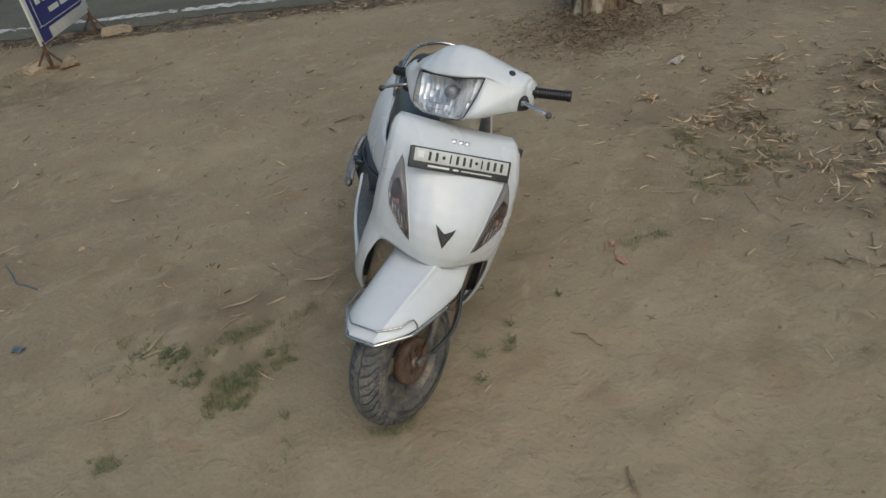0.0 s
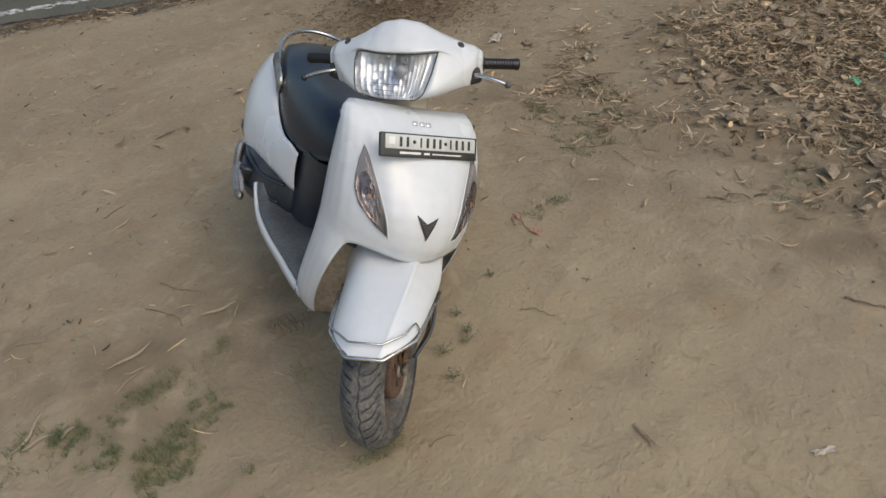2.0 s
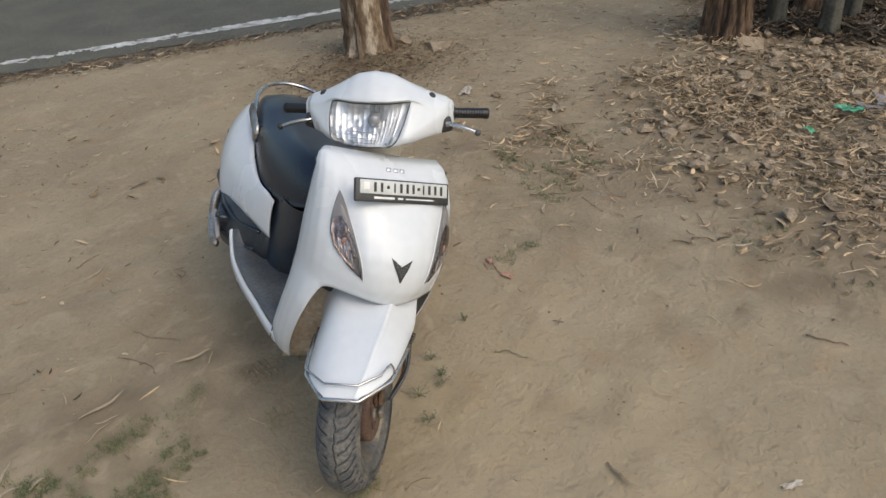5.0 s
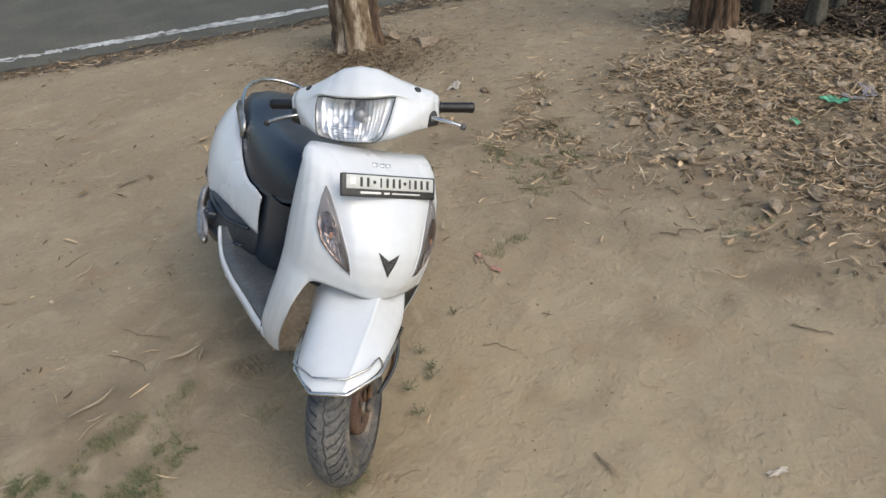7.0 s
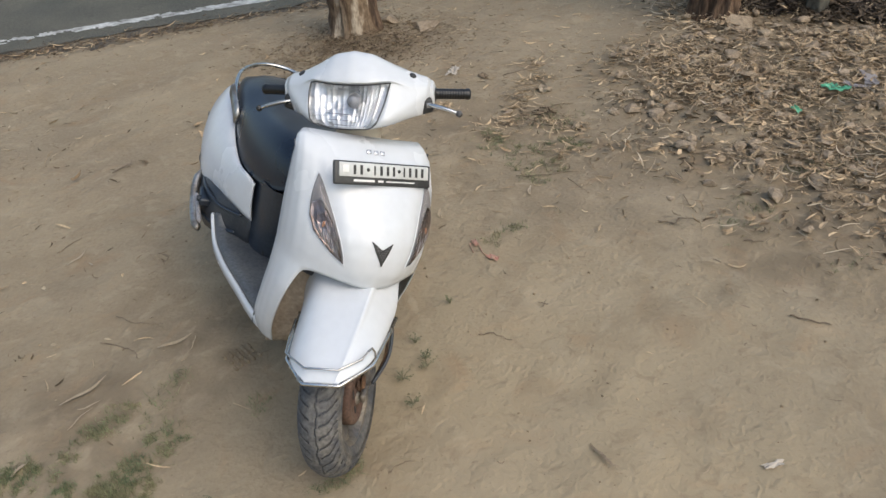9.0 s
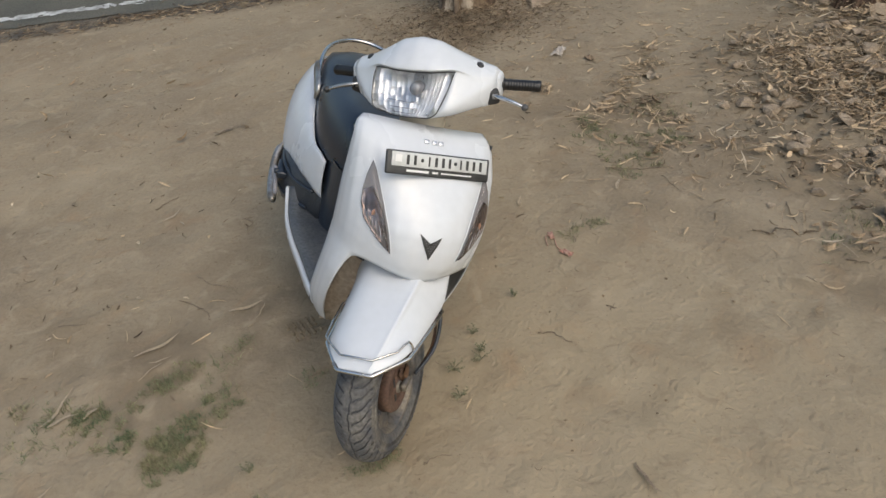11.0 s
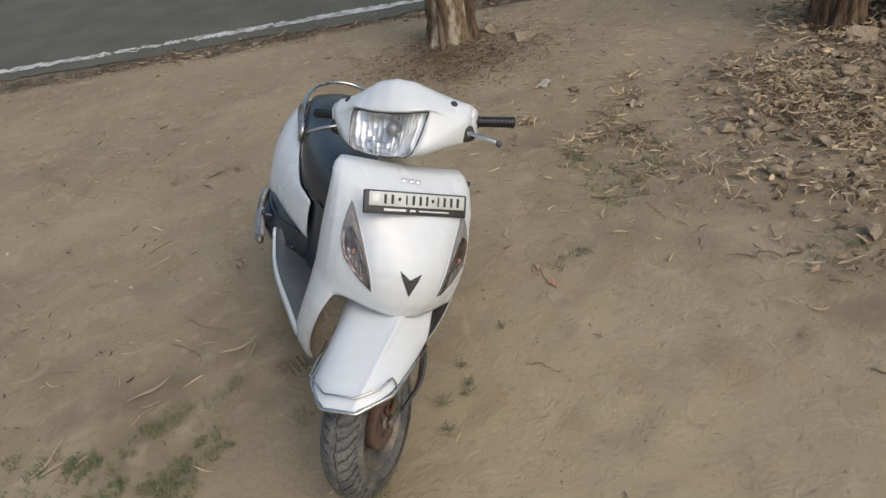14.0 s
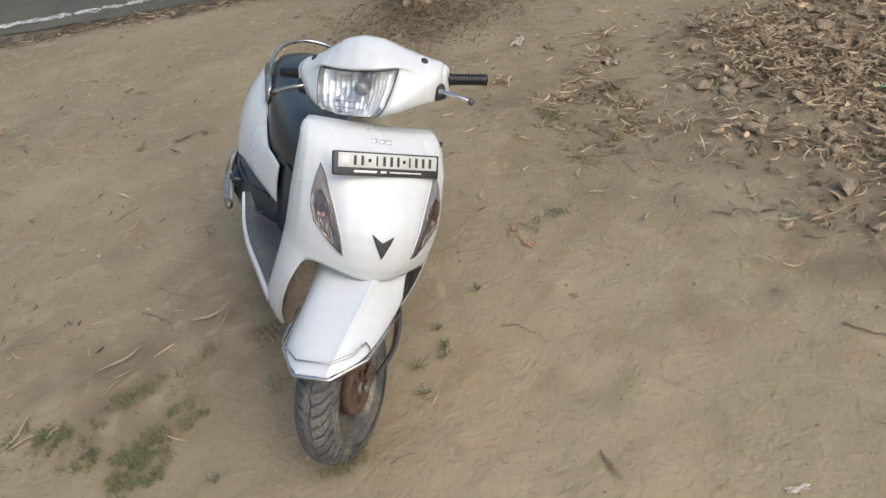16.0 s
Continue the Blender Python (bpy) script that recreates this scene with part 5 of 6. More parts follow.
def dry_leaf(p, q, width, seed, bend=0.12, material=LEAF_PALE, label="long curled pale dry leaf on the earth"):
    """A long narrow leaf, folded along its rib and curled."""
    rng = random.Random(seed)
    p, q = Vector((*p, 0)), Vector((*q, 0))
    side = Vector((-(q - p).y, (q - p).x, 0))
    L = (q - p).length
    side.normalize()
    bend *= L * rng.choice((-1, 1))
    rows = []
    for k in range(11):
        t = k / 10
        c = lerp(p, q, t) + side * (bend * 2.6 * t * (1 - t) + 0.025 * L * math.sin(9 * t + seed))
        w = width * (math.sin(math.pi * min(0.97, max(0.04, t)) ** 0.8)) ** 0.8
        z = gz(c.x, c.y) + 0.003 + 0.012 * t * t * rng.uniform(0.8, 1.1)
        tw = 0.6 * math.sin(2.2 * t + seed)
        rows.append([c + side * (w * e * math.cos(tw)) + Vector((0, 0, z + abs(e) * w * 0.5 + e * w * math.sin(tw) * 0.5 + 0.003)) for e in (-1, -0.5, 0, 0.5, 1)])
    ob = part("dry_leaf", loft(rows), material)
    solid(ob, 0.0008)
    return tagged(ob, label, "leaf", group="fallen leaves")


for k, (p, q, w) in enumerate((((-0.77, 2.41), (-0.61, 2.455), 0.011), ((-0.43, 2.51), (-0.30, 2.505), 0.011), ((-0.30, 2.50), (-0.345, 2.41), 0.006), ((-0.72, 2.35), (-0.64, 2.34), 0.005), ((-0.76, 2.28), (-0.67, 2.32), 0.006),
                               ((1.25, 2.60), (1.29, 2.65), 0.014), ((-1.12, 1.89), (-1.0, 1.93), 0.008), ((-1.77, 2.42), (-1.70, 2.48), 0.020), ((-2.09, 3.07), (-1.91, 3.21), 0.010), ((-1.07, 2.19), (-0.97, 2.34), 0.008),
                               ((-1.04, 2.19), (-0.94, 2.20), 0.011), ((-0.93, 2.18), (-0.88, 2.20), 0.018), ((0.82, 2.66), (0.85, 2.72), 0.014), ((-0.66, 3.30), (-0.56, 3.36), 0.007), ((0.55, 4.05), (0.75, 4.12), 0.010), ((-1.55, 3.55), (-1.42, 3.50), 0.015))):
    dry_leaf(p, q, w * 0.62, 200 + k)
for k, (p, q, w) in enumerate((((0.57, 1.345), (0.575, 1.23), 0.008), ((-0.35, 4.05), (-0.22, 4.12), 0.014), ((-0.1, 3.42), (0.02, 3.47), 0.02))):
    dry_leaf(p, q, w * 0.75, 230 + k, material=TWIG, label="dark brown withered leaf on the earth")


def twig(pts, r, seed, label="thin dark crooked twig on the earth"):
    rng = random.Random(seed)
    pts = spline([(x, y, 0) for x, y in pts], 6)
    pts = [p + Vector((rng.gauss(0, 0.0025), rng.gauss(0, 0.0025), gz(p.x, p.y) + r * 0.8 + 0.002 + 0.004 * abs(math.sin(k * 0.7 + seed)))) for k, p in enumerate(pts)]
    ob = part("twig", tube(pts, r, 6, taper=[1 - 0.5 * k / len(pts) for k in range(len(pts))]), TWIG)
    return tagged(ob, label, "twig", group="twigs")


for k, (pts, r) in enumerate((([(0.555, 1.93), (0.60, 1.905), (0.635, 1.845)], 0.0035), ([(1.55, 2.10), (1.59, 2.05), (1.63, 2.065), (1.675, 2.01)], 0.005), ([(1.785, 2.20), (1.72, 2.06)], 0.0035), ([(0.02, 1.57), (0.07, 1.585), (0.11, 1.57)], 0.0025),
                              ([(-0.68, 3.42), (-0.57, 3.48)], 0.003), ([(-0.53, 2.8), (-0.46, 2.70), (-0.39, 2.64)], 0.0025), ([(1.50, 1.41), (1.53, 1.35), (1.57, 1.305)], 0.005), ([(1.72, 1.81), (1.745, 1.78), (1.775, 1.755)], 0.004),
                              ([(0.83, 1.955), (0.855, 1.93)], 0.0025), ([(0.83, 1.93), (0.86, 1.955)], 0.0025), ([(1.30, 2.78), (1.45, 2.70), (1.55, 2.66)], 0.003), ([(1.52, 2.95), (1.66, 2.86)], 0.0025), ([(1.48, 2.62), (1.47, 2.45)], 0.002),
                              ([(-0.60, 2.68), (-0.52, 2.58), (-0.50, 2.50)], 0.003), ([(-1.05, 2.72), (-0.95, 2.68)], 0.002), ([(-0.30, 3.14), (-0.27, 3.10), (-0.30, 3.05)], 0.003), ([(1.85, 3.35), (2.05, 3.30)], 0.004), ([(2.6, 2.05), (2.95, 1.98)], 0.005), ([(1.98, 3.9), (2.2, 3.86)], 0.003))):
    twig(pts, r * 0.68, 300 + k)


def scrap(x, y, size, seed, material, name, label, crumple=0.4):
    """A crumpled thin sheet."""
    rng = random.Random(seed)
    n = 9
    rows = []
    ang = rng.uniform(0, 6.28)
    for i in range(n):
        row = []
        for j in range(n):
            u, v = (i / (n - 1) - 0.5) * size[0] * (1 + 0.2 * rng.uniform(-1, 1)), (j / (n - 1) - 0.5) * size[1] * (1 + 0.2 * rng.uniform(-1, 1))
            cx, cy = x + u * math.cos(ang) - v * math.sin(ang), y + u * math.sin(ang) + v * math.cos(ang)
            row.append(Vector((cx, cy, gz(cx, cy) + 0.003 + 0.032 * float(litter(cx, cy)) + crumple * min(size) * abs(float(vnoise(i * 0.9, j * 0.9, 1.7, seed))))))
        rows.append(row)
    ob = part(name, loft(rows), material, smooth=False)
    solid(ob, 0.0007)
    return tagged(ob, label, "litter", group="scraps")


scrap(1.75, 4.13, (0.15, 0.065), 1, PAPER, "paper_scrap", "crumpled pale paper scrap on the earth", 0.3)
scrap(0.945, 1.02, (0.06, 0.018), 2, PAPER, "paper_scrap", "small torn white paper scrap on the earth")
scrap(3.10, 2.44, (0.13, 0.075), 3, GREENP, "plastic_wrapper", "bright green plastic wrapper among dry leaves", 0.3)
scrap(2.80, 2.43, (0.05, 0.035), 4, GREENP, "plastic_wrapper", "small green plastic scrap among dry leaves")
scrap(3.37, 2.43, (0.17, 0.07), 5, GREYP, "card_scrap", "grey flattened card scrap among dry leaves", 0.1)
scrap(3.23, 2.41, (0.12, 0.045), 6, GREYP, "card_scrap", "grey flattened card scrap among dry leaves", 0.1)
scrap(0.845, 2.285, (0.05, 0.03), 7, REDP, "red_scrap", "faded red cloth scrap on the earth")
scrap(0.84, 2.41, (0.05, 0.02), 8, REDP, "red_scrap", "faded red cloth scrap on the earth")
scrap(-1.585, 2.37, (0.055, 0.035), 9, BLUEP, "plastic_scrap", "dark blue plastic scrap on the earth")
scrap(1.86, 3.95, (0.055, 0.05), 10, TWIG, "bark_scrap", "small dark bark scrap on the earth", 0.7)
scrap(-2.2, 2.9, (0.08, 0.03), 12, BLUEP, "plastic_scrap", "blue plastic scrap on the earth", 0.3)
scrap(2.02, 3.55, (0.11, 0.06), 13, LEAF_PALE, "husk_scrap", "pale dry husk on the earth", 0.5)
scrap(1.88, 3.05, (0.09, 0.05), 14, LEAF_PALE, "husk_scrap", "pale dry husk on the earth", 0.5)
string = part("string", tube([(x, y, gz(x, y) + 0.004) for x, y, _ in spline([(-1.92, 3.06, 0), (-1.86, 2.98, 0), (-1.80, 2.89, 0), (-1.74, 2.85, 0), (-1.67, 2.80, 0)], 5)], 0.004, 6), BLUEP)
tagged(string, "faded blue plastic string on the earth", "string")
thread = part("thread", tube([(x, y, gz(x, y) + 0.003) for x, y, _ in spline([(0.80, 2.36, 0), (0.82, 2.42, 0), (0.845, 2.40, 0), (0.83, 2.33, 0), (0.86, 2.29, 0)], 5)], 0.0022, 5), REDP)
tagged(thread, "faded red thread on the earth", "thread")


# ---- scattered growth and litter ----
def strips(name, centres, length, width, tilt, curl, material, label, category, seed, flat=True, parent=None):
    """Many narrow blades or leaves as one mesh: arrays of centres, lengths, widths."""
    rng = np.random.default_rng(seed)
    n = len(centres)
    yaw = rng.uniform(0, 2 * np.pi, n)
    ts = np.linspace(0, 1, 5)
    verts = np.zeros((n, 5, 3, 3))
    cu = rng.uniform(-curl, curl, n)
    rise = rng.uniform(0, tilt, n)
    roll = rng.uniform(-0.9, 0.9, n)
    for i, t in enumerate(ts):
        a = yaw + cu * (t - 0.5)
        s = (t - 0.5) * length if flat else t * length
        if flat:
            cx, cy = centres[:, 0] + s * np.cos(a), centres[:, 1] + s * np.sin(a)
            cz = centres[:, 2] + rise * length * (t + 0.6 * (t - 0.5) ** 2) + 0.25 * np.abs(cu) * length * (t - 0.5) ** 2
        else:
            out = np.sin(rise) * s * (0.6 + 0.6 * t)
            cx, cy = centres[:, 0] + out * np.cos(a), centres[:, 1] + out * np.sin(a)
            cz = centres[:, 2] + np.cos(rise) * s * (1 - 0.25 * t * rise)
        w = width * np.sin(np.pi * min(0.98, 0.12 + 0.86 * t)) ** 0.7 if flat else width * (1 - 0.9 * t)
        for j, e in enumerate((-1, 0, 1)):
            verts[:, i, j, 0] = cx - e * w * np.sin(a) * np.cos(roll)
            verts[:, i, j, 1] = cy + e * w * np.cos(a) * np.cos(roll)
            verts[:, i, j, 2] = cz + e * w * np.sin(roll) + abs(e) * w * 0.45
    base = (np.arange(n) * 15)[:, None]
    quads = np.array([[i * 3 + j, i * 3 + j + 1, i * 3 + j + 4, i * 3 + j + 3] for i in range(4) for j in range(2)])
    faces = (base[:, None, :] + quads[None]).reshape(-1, 4)
    me = bpy.data.meshes.new(name)
    me.from_pydata(verts.reshape(-1, 3).tolist(), [], faces.tolist())
    me.materials.append(material)
    return tagged(new(name, me), label, category, kind="stuff")


def scatter(n, x0, x1, y0, y1, seed, weight):
    rng = np.random.default_rng(seed)
    x, y = rng.uniform(x0, x1, n), rng.uniform(y0, y1, n)
    ok = rng.uniform(0, 1, n) < weight(x, y)
    x, y = x[ok], y[ok]
    return np.stack([x, y, height(x, y)], 1), rng


def clumps(x, y):
    return np.clip(0.55 + 0.8 * vnoise(x, y, 0.38, 81) + 0.3 * vnoise(x, y, 0.13, 83), 0.12, 1)


HEAPS = [(2.07, 3.71, 0.1, 60), (2.22, 3.9, 0.09, 35), (1.8, 3.28, 0.13, 40), (1.43, 3.67, 0.06, 25), (1.88, 3.56, 0.1, 30), (1.84, 3.03, 0.12, 40), (1.46, 3.2, 0.1, 30), (1.6, 3.31, 0.09, 30), (1.6, 2.81, 0.12, 40), (1.77, 3.44, 0.1, 40), (1.76, 3.16, 0.12, 40)]


def leaf_litter():
    c, rng = scatter(75000, 1.0, 7.0, 0.3, 5.4, 50, lambda x, y: litter(x, y) ** 1.4 * clumps(x, y))
    c[:, 2] += rng.uniform(0.003, 0.036, len(c))
    strips("leaf_litter", c, rng.uniform(0.02, 0.085, len(c)), rng.uniform(0.0018, 0.0062, len(c)), 0.40, 0.9, LEAF_DRY, "thick litter of curled dry brown leaves", "leaf litter", 51)
    c, rng = scatter(20000, 1.0, 7.0, 0.3, 5.4, 152, lambda x, y: litter(x, y) ** 1.4 * clumps(x, y) * 0.8)
    c[:, 2] += rng.uniform(0.006, 0.036, len(c))
    strips("broad_leaf_litter", c, rng.uniform(0.02, 0.065, len(c)), rng.uniform(0.004, 0.0125, len(c)), 0.55, 1.5, LEAF_BROAD, "broad curled brown leaves lying in the litter", "leaf litter", 153)
    c, rng = scatter(15000, 1.2, 7.0, 0.3, 5.4, 52, lambda x, y: litter(x, y) ** 1.5 * clumps(x, y))
    c[:, 2] += rng.uniform(0.01, 0.035, len(c))
    strips("pale_leaf_litter", c, rng.uniform(0.03, 0.11, len(c)), rng.uniform(0.0010, 0.0042, len(c)), 0.4, 0.9, LEAF_LIGHT, "pale bleached dry leaves in the litter", "leaf litter", 53)
    c, rng = scatter(7000, 1.3, 7.0, 0.3, 5.4, 54, lambda x, y: litter(x, y) * 0.7)
    c[:, 2] += rng.uniform(0.003, 0.03, len(c))
    strips("fallen_twigs", c, rng.uniform(0.05, 0.22, len(c)), rng.uniform(0.0012, 0.003, len(c)), 0.25, 1.0, TWIG, "thin broken twigs in the leaf litter", "twigs", 55)
    # dark bits paint the shadowed gaps between leaves, densest behind the young trees
    c, rng = scatter(54000, 1.3, 7.0, 0.3, 6.0, 74, lambda x, y: litter(x, y) * (0.30 + 0.6 * np.clip((x - 3.9) * 2, 0, 1) * np.clip((y - 2.4) * 2, 0, 1)))
    c[:, 2] += rng.uniform(0.0, 0.008, len(c))
    strips("gap_shade_bits", c, rng.uniform(0.015, 0.06, len(c)), rng.uniform(0.002, 0.007, len(c)), 0.2, 1.5, MULCH, "dark leaf bits under the litter painting its shadowed gaps", "leaf litter", 75)
    # thin scatter over the open ground
    open_ground = lambda x, y: np.clip(0.05 + 0.9 * np.clip((x - 0.9) / 0.9, 0, 1) * np.clip((y - 1.9) / 0.8, 0, 1) + 0.25 * np.clip(vnoise(x, y, 1.1, 60), 0, 1) * np.clip((y - 1.2) / 1.2, 0.15, 1) + 0.9 * np.exp(-((x - 1.6) / 0.55) ** 2 - ((y - 3.1) / 0.8) ** 2) * np.clip(0.5 + 1.5 * vnoise(x, y, 0.25, 63), 0, 1) + 0.6 * np.exp(-((x - 2.0) / 0.5) ** 2 - ((y - 1.7) / 0.5) ** 2), 0, 1) * (y < 6.25 - 0.17 * x)
    c, rng = scatter(8000, -4.5, 3.8, 0.6, 6.4, 56, lambda x, y: open_ground(x, y) * np.clip((y - 1.3) / 1.3, 0.06, 1))
    c[:, 2] += rng.uniform(0.001, 0.006, len(c))
    strips("scattered_leaves", c, rng.uniform(0.02, 0.085, len(c)), rng.uniform(0.0012, 0.0045, len(c)), 0.2, 1.2, LEAF_DRY, "thinly scattered small dry leaves on the earth", "dry leaves", 57)
    c, rng = scatter(9000, -4.5, 3.8, 0.4, 6.4, 58, open_ground)
    strips("scattered_straw", c + [0, 0, 0.002], rng.uniform(0.008, 0.06, len(c)), rng.uniform(0.0007, 0.0018, len(c)), 0.1, 1.6, TWIG, "thin dark straw bits on the earth", "straw", 59)
    bits = lambda x, y: np.clip(0.12 + 0.55 * vnoise(x, y, 0.5, 90) + 0.35 * vnoise(x, y, 0.16, 91), 0.02, 1) * np.clip((y - 2.0) / 1.2, 0, 1) * (y < 6.25 - 0.17 * x)
    c, rng = scatter(5200, -4.5, 3.4, 0.6, 6.4, 92, bits)
    c[:, 2] += rng.uniform(0.002, 0.008, len(c))
    strips("dark_leaf_bits", c, rng.uniform(0.008, 0.045, len(c)), rng.uniform(0.0012, 0.0045, len(c)), 0.35, 0.9, MULCH, "thinly scattered dark bits of leaf and bark", "dry leaves", 93)
    # curled brown leaves standing out on the bare earth between the scooter and the road
    c, rng = scatter(190, -4.2, 1.6, 3.0, 6.2, 94, lambda x, y: (0.35 + 0.5 * (vnoise(x, y, 0.6, 95) > 0.1)) * (y < 6.2 - 0.17 * x))
    c[:, 2] += rng.uniform(0.003, 0.010, len(c))
    strips("curled_brown_leaves", c, rng.uniform(0.035, 0.09, len(c)), rng.uniform(0.004, 0.011, len(c)), 0.5, 1.6, LEAF_BROAD, "single curled brown leaves on the bare earth", "dry leaves", 96)
    c, rng = scatter(170, -4.2, 1.6, 2.4, 6.2, 97, lambda x, y: 0.6 * (y < 6.2 - 0.17 * x))
    c[:, 2] += rng.uniform(0.002, 0.006, len(c))
    strips("pale_leaf_chips", c, rng.uniform(0.015, 0.05, len(c)), rng.uniform(0.003, 0.008, len(c)), 0.4, 1.0, LEAF_LIGHT, "small pale chips of dry leaf on the bare earth", "dry leaves", 98)
    # small heaps of leaves on the open ground
    for k, (hx, hy, r, n) in enumerate(HEAPS):
        rng = np.random.default_rng(600 + k)
        x, y = hx + r * rng.normal(0, 0.6, n), hy + 0.7 * r * rng.normal(0, 0.6, n)
        c = np.stack([x, y, height(x, y) + rng.uniform(0.002, 0.018, n)], 1)
        strips("leaf_heap", c, rng.uniform(0.02, 0.09, n), rng.uniform(0.0015, 0.0065, n), 0.35, 1.0, LEAF_DRY if k != 2 else MULCH, "small loose heap of dry leaves on the earth", "dry leaves", 640 + k)
    # along the road's edge
    edge = lambda x, y: np.exp(-((y - (6.42 - 0.168 * x)) / 0.17) ** 2) * np.clip(0.75 + 0.6 * vnoise(x, y, 0.6, 61), 0, 1)
    c, rng = scatter(11000, -4.5, 5.0, 5.4, 7.4, 62, edge)
    c[:, 2] += rng.uniform(0.004, 0.02, len(c))
    strips("verge_litter", c, rng.uniform(0.02, 0.10, len(c)), rng.uniform(0.001, 0.005, len(c)), 0.35, 1.2, LEAF_DRY, "dry leaves and straw along the road's edge", "leaf litter", 63)
    c, rng = scatter(60000, -4.5, 5.0, 5.4, 7.4, 66, lambda x, y: edge(x, y - 0.10))
    c[:, 2] += rng.uniform(0.002, 0.012, len(c))
    strips("verge_twigs", c, rng.uniform(0.015, 0.07, len(c)), rng.uniform(0.001, 0.005, len(c)), 0.3, 1.5, MULCH, "dark rotted bits and twigs along the road's edge", "leaf litter", 67)
    # leaf layer coloured near black to paint the shade behind the young trees
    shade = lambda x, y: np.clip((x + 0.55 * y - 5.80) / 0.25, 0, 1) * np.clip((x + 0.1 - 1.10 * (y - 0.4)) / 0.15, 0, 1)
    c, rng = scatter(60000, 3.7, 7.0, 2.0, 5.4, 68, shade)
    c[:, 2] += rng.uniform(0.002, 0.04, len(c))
    strips("shade_leaf_layer", c, rng.uniform(0.03, 0.12, len(c)), rng.uniform(0.004, 0.012, len(c)), 0.35, 1.2, SHADE_LEAF, "dark leaf layer painting the shade under the young trees", "leaf litter", 69)
    # round the tree's foot
    foot = lambda x, y: np.exp(-(((x - 1.46) / 0.46) ** 2 + ((y - 4.98) / 0.38) ** 2)) * 0.95
    c, rng = scatter(40000, 0.4, 2.8, 4.0, 6.0, 64, foot)
    c[:, 2] += rng.uniform(0.002, 0.02, len(c))
    strips("tree_foot_litter", c, rng.uniform(0.008, 0.05, len(c)), rng.uniform(0.001, 0.004, len(c)), 0.4, 2.0, MULCH, "dark bark shreds and twigs round the tree's foot", "leaf litter", 65)


MULCH = mat("dark_mulch", (0.135, 0.099, 0.066), 0.92, var=0.2, scale=8, fine=90, second=(0.20, 0.150, 0.098), island=0.6, spec=0.05)
# leaf colour darkened to stand in for shade under the young trees
SHADE_LEAF = mat("shade_dark_leaf", (0.055, 0.043, 0.033), 0.85, var=0.3, scale=5, fine=60, second=(0.085, 0.065, 0.045), island=0.6, spec=0.15)
LEAF_BROAD = mat("broad_brown_leaf", (0.40, 0.305, 0.195), 0.85, var=0.2, scale=12, fine=90, bump=0.3, second=(0.25, 0.18, 0.112), island=0.5, spec=0.08)
LEAF_LIGHT = mat("bleached_leaf", (0.46, 0.39, 0.29), 0.75, var=0.1, scale=9, fine=90, second=(0.38, 0.305, 0.205), island=0.3, spec=0.1)
leaf_litter()


def grass_patch(x, y, rx, ry, n, seed, tall=0.035, yaw=0.0, label="low patch of short green grass in the dust"):
    rng = np.random.default_rng(seed)
    n = int(n * 9)
    rad, ang = np.sqrt(rng.uniform(0, 1, n)) * 1.5, rng.uniform(0, 2 * np.pi, n)
    u, v = rad * np.cos(ang), rad * np.sin(ang)
    ca, sa = math.cos(yaw), math.sin(yaw)
    px, py = x + rx * u * ca - ry * v * sa, y + rx * u * sa + ry * v * ca
    lush = 2.3 * vnoise(px, py, 0.055, seed) + 2.6 * vnoise(px, py, 0.022, seed + 7) - 1.2 * rad ** 2 - 0.10
    ok = rng.uniform(0, 1, n) < 1 / (1 + np.exp(-3.0 * lush))
    px, py = px[ok], py[ok]
    c = np.stack([px, py, height(px, py) - 0.001], 1)
    return strips("grass", c, rng.uniform(0.3, 1.2, len(c)) * tall, rng.uniform(0.0007, 0.0016, len(c)), 1.45, 1.0, GRASS, label, "grass", seed + 1, flat=False)


LAWN = [(-1.00, 2.24, 0.13, 0.06, 260, -0.7), (-0.89, 2.13, 0.115, 0.075, 800, -0.75), (-0.72, 2.20, 0.13, 0.040, 260, 0.35), (-0.63, 2.25, 0.08, 0.035, 150, 0.3), (-0.48, 2.25, 0.10, 0.040, 70, 0.55), (-0.40, 2.31, 0.06, 0.03, 50, 0.4),
        (-0.67, 1.93, 0.095, 0.065, 520, 0.45), (-0.59, 2.00, 0.125, 0.070, 640, 0.75), (-0.51, 2.06, 0.08, 0.04, 170, 0.5), (-1.06, 1.71, 0.06, 0.03, 80, 0.0), (-0.48, 1.57, 0.08, 0.05, 80, 0.4), (-1.12, 2.12, 0.12, 0.07, 120, 0.0), (-0.21, 2.04, 0.04, 0.03, 25, 0.0), (-0.11, 1.64, 0.06, 0.03, 60, 0.2),
        (-2.98, 5.9, 0.34, 0.16, 160, -0.6), (-2.86, 5.45, 0.28, 0.12, 110, 0.2), (-3.06, 5.0, 0.22, 0.10, 420, 0.3), (-3.5, 5.7, 0.35, 0.25, 700, 0.5), (-3.6, 5.2, 0.3, 0.2, 500, 0.2),
        (1.44, 3.14, 0.12, 0.10, 430, 0.5), (1.59, 2.91, 0.18, 0.09, 520, 0.1), (1.81, 3.21, 0.15, 0.10, 260, 0.3), (1.00, 2.42, 0.10, 0.045, 100, 0.3), (1.50, 2.74, 0.07, 0.06, 150, 0.4), (1.36, 2.72, 0.09, 0.05, 70, 0.0), (1.92, 1.50, 0.07, 0.05, 60, 0.0), (1.88, 1.92, 0.16, 0.08, 170, 0.3), (2.45, 2.0, 0.14, 0.08, 240, 0.0), (2.95, 2.62, 0.12, 0.08, 220, 0.0)]
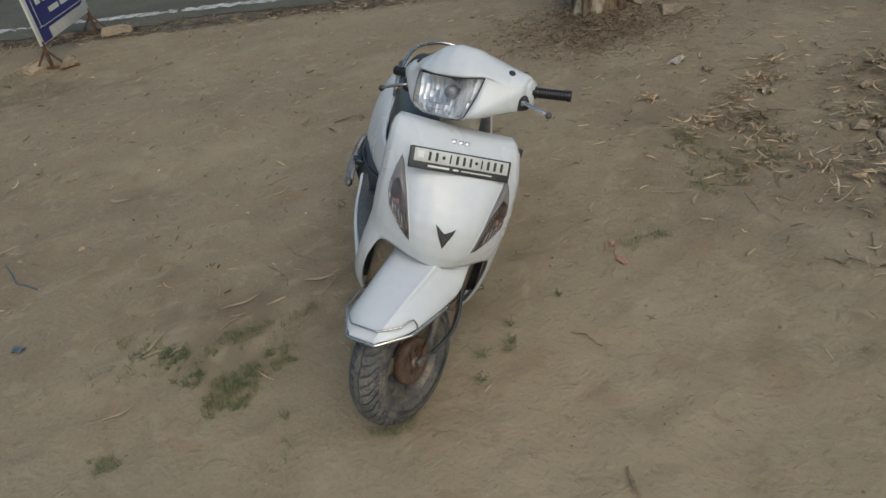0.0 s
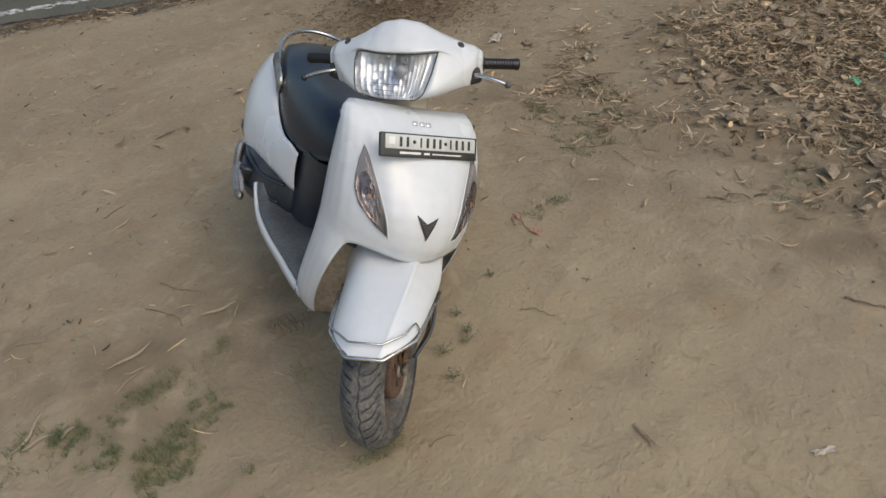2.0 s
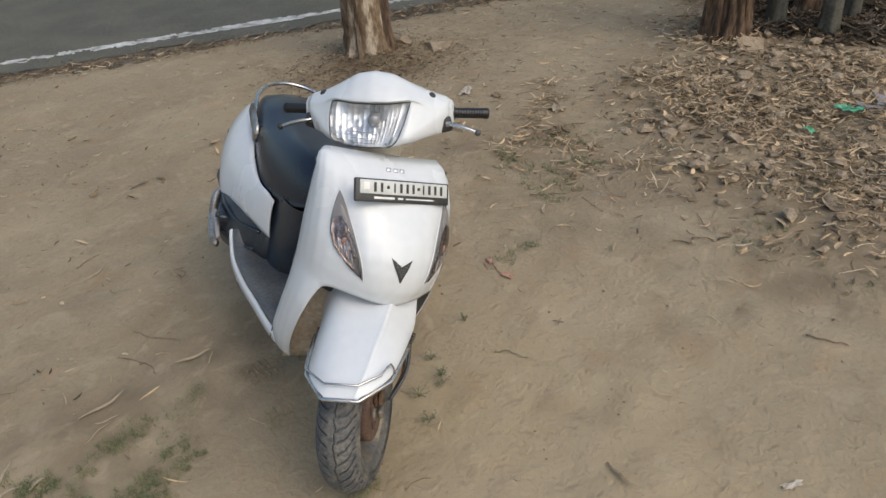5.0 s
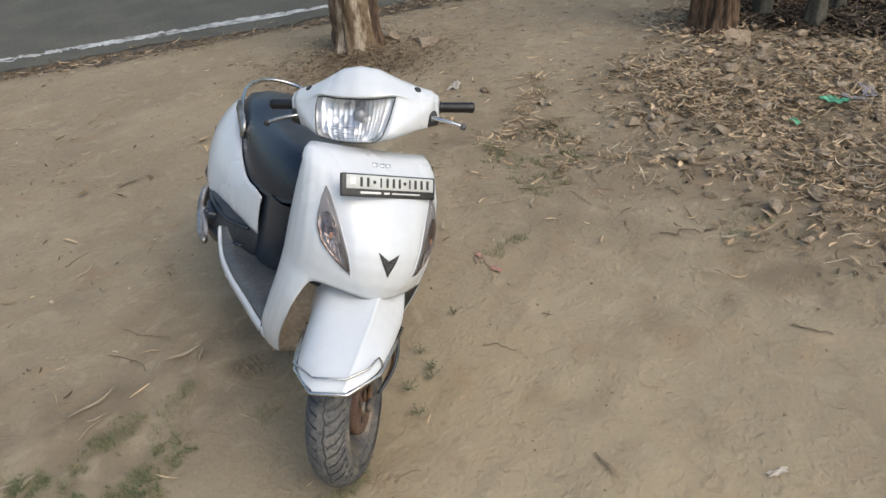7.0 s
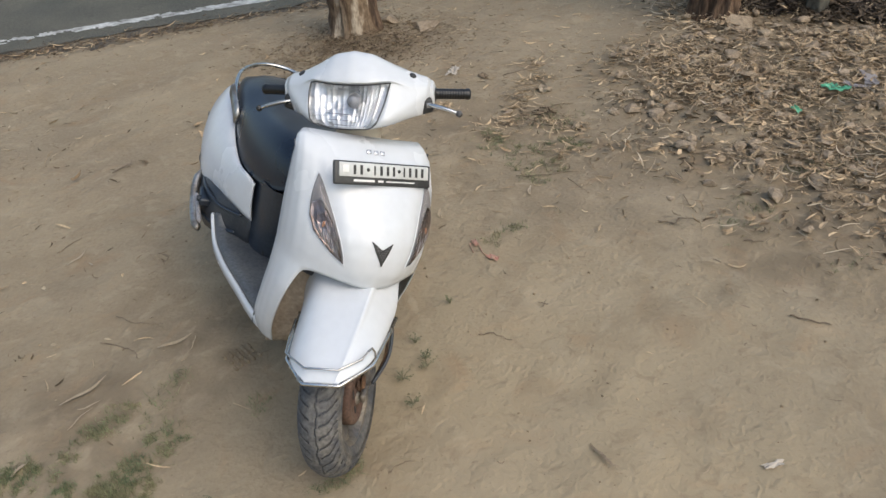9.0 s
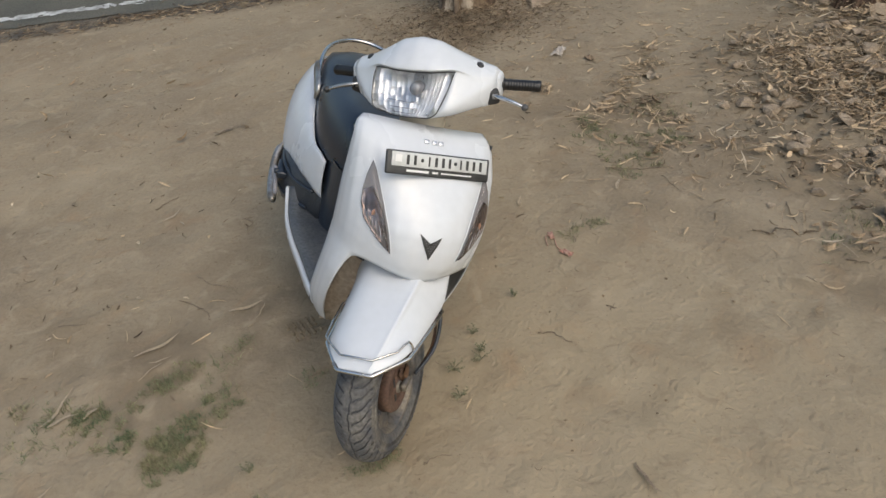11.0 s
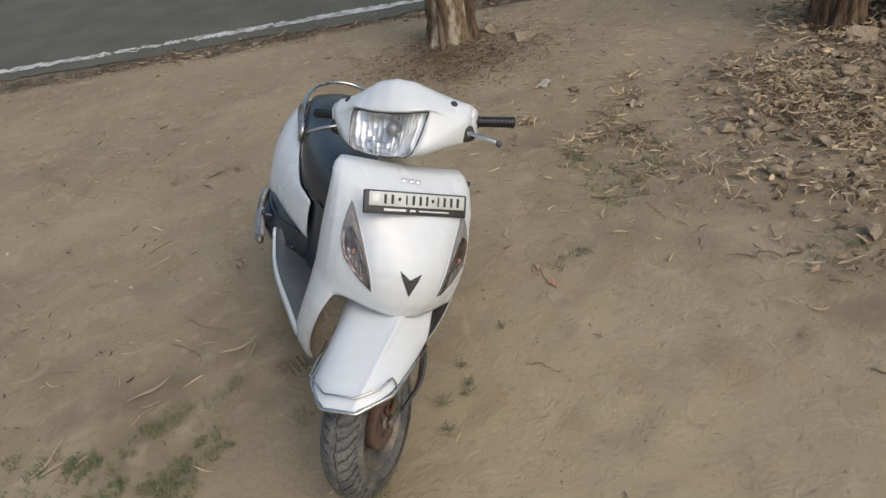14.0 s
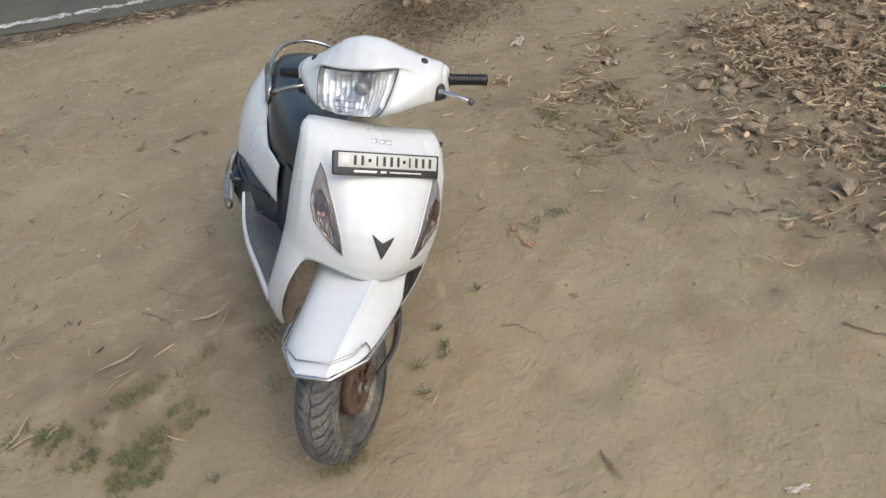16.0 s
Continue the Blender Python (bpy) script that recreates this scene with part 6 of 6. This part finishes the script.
for k, (x, y, rx, ry, n, yaw) in enumerate(LAWN):
    grass_patch(x, y, rx * 1.06, ry * 1.12, n * 1.25, 400 + 2 * k, yaw=yaw, tall=0.06 if x < -2.5 else (0.030 if x > 1.2 else 0.026))


DRYWEED = mat("dusty_weed", (0.225, 0.205, 0.13), 0.8, var=0.2, scale=30, fine=90, second=(0.14, 0.14, 0.08), spec=0.2)


def weed(x, y, seed, size=0.05):
    """A tiny spreading weed of a few thin stalks."""
    rng = random.Random(seed)
    bm = bmesh.new()
    for k in range(9):
        a, r = rng.uniform(0, 6.28), size * rng.uniform(0.5, 1)
        p = Vector((x, y, gz(x, y)))
        q = p + Vector((math.cos(a) * r, math.sin(a) * r, rng.uniform(0.01, 0.03)))
        tube([p, lerp(p, q, 0.5) + Vector((0, 0, 0.008)), q], 0.0014, 5, bm=bm)
        for t in (0.5, 0.75, 1.0):
            c = lerp(p, q, t) + Vector((0, 0, 0.006))
            d = Vector((rng.uniform(-1, 1), rng.uniform(-1, 1), 0.4)).normalized() * 0.009
            s = Vector((-d.y, d.x, 0)) * 0.45
            bm.faces.new([bm.verts.new(v) for v in (c, c + d * 0.5 + s, c + d, c + d * 0.5 - s)])
    ob = part("weed", bm, DRYWEED, smooth=False)
    return tagged(ob, "tiny sparse weed growing in the dust", "weed", group="weeds")


for k, (x, y, s) in enumerate(((0.23, 1.885, 0.050), (0.21, 1.77, 0.040), (0.33, 1.895, 0.040), (0.34, 1.93, 0.03), (0.35, 2.02, 0.025), (-0.45, 1.75, 0.025), (-0.03, 1.66, 0.03), (0.56, 2.14, 0.02))):
    weed(x, y, 500 + k, s * 0.8)


def pebbles():
    """Grit and crumbs of earth over the open ground."""
    c, rng = scatter(5000, -3.5, 3.5, 0.5, 6.3, 70, lambda x, y: np.clip(0.25 + 0.7 * vnoise(x, y, 0.7, 71), 0.04, 1))
    verts, faces = [], []
    octa = np.array([(1, 0, 0), (0, 1, 0), (-1, 0, 0), (0, -1, 0), (0, 0, 1), (0, 0, -1)], float)
    tri = [(0, 1, 4), (1, 2, 4), (2, 3, 4), (3, 0, 4), (1, 0, 5), (2, 1, 5), (3, 2, 5), (0, 3, 5)]
    for p in c:
        s = 0.0015 + 0.006 * rng.random() ** 3
        v = octa * s * rng.uniform(0.6, 1.3, (6, 3)) * (1, 1, 0.7) + p + (0, 0, s * 0.3)
        n = len(verts)
        verts += v.tolist()
        faces += [tuple(n + i for i in f) for f in tri]
    me = bpy.data.meshes.new("pebbles")
    me.from_pydata(verts, [], faces)
    me.materials.append(GRIT)
    tagged(new("pebbles", me), "small pebbles and crumbs of dry earth", "pebbles", kind="stuff")


def clods():
    """Angular lumps of hard earth lying among the dry leaves."""
    c, rng = scatter(5200, 1.4, 5.5, 0.8, 5.0, 76, lambda x, y: np.clip(litter(x, y) * 1.8 - 0.6, 0, 1) * 0.42)
    bm = bmesh.new()
    bmesh.ops.create_icosphere(bm, subdivisions=1, radius=1.0)
    base = np.array([tuple(v.co) for v in bm.verts])
    tri = [tuple(v.index for v in f.verts) for f in bm.faces]
    bm.free()
    verts, faces = [], []
    for p in c:
        s = 0.008 + 0.038 * rng.random() ** 2
        v = base * rng.uniform(0.65, 1.15, (len(base), 1)) * (s * rng.uniform(0.8, 1.5), s * rng.uniform(0.7, 1.0), s * 0.6)
        a = rng.uniform(0, 6.28)
        v = np.stack([v[:, 0] * np.cos(a) - v[:, 1] * np.sin(a), v[:, 0] * np.sin(a) + v[:, 1] * np.cos(a), v[:, 2]], 1) + p + (0, 0, s * 0.35 + 0.01)
        n = len(verts)
        verts += v.tolist()
        faces += [tuple(n + i for i in f) for f in tri]
    me = bpy.data.meshes.new("earth_clods")
    me.from_pydata(verts, [], faces)
    me.materials.append(STONE)
    tagged(new("earth_clods", me), "angular dusty clods and stone chips among dry leaves", "clods", kind="stuff")


PACKED = mat("packed_soil", (0.20, 0.155, 0.102), 0.95, var=0.2, scale=12, fine=90, bump=0.6, second=(0.25, 0.20, 0.135), spec=0.05)


def tyre_print(x, y, yaw, seed):
    """A patch of tread marks pressed up in the soft dust."""
    rng = random.Random(seed)
    bm = bmesh.new()
    for i in range(5):
        for j in range(3):
            m = Matrix.Rotation(yaw, 4, "Z") @ Matrix.Translation(((i - 2) * 0.022 + rng.uniform(-0.004, 0.004), (j - 1) * 0.034 + rng.uniform(-0.006, 0.006), 0))
            p = m @ Vector((0, 0, 0))
            ridge = block((0.012, rng.uniform(0.022, 0.034), 0.018), 0.005, Matrix.Translation((0, 0, 0)))
            for v in ridge.verts:
                v.co = Matrix.Translation((x, y, gz(x + p.x, y + p.y) - 0.001)) @ m @ v.co
            me = bpy.data.meshes.new("ridge")
            ridge.to_mesh(me)
            ridge.free()
            bm.from_mesh(me)
            bpy.data.meshes.remove(me)
    ob = part("tyre_print", bm, PACKED)
    return tagged(ob, "small tread marks pressed in the dusty earth", "tyre mark", kind="stuff")


clods()
tyre_print(-0.185, 2.305, 0.25, 3)
GRIT = mat("grit", (0.30, 0.235, 0.155), 0.95, var=0.2, scale=3, fine=90, second=(0.20, 0.15, 0.10), island=0.4, spec=0.1)
pebbles()
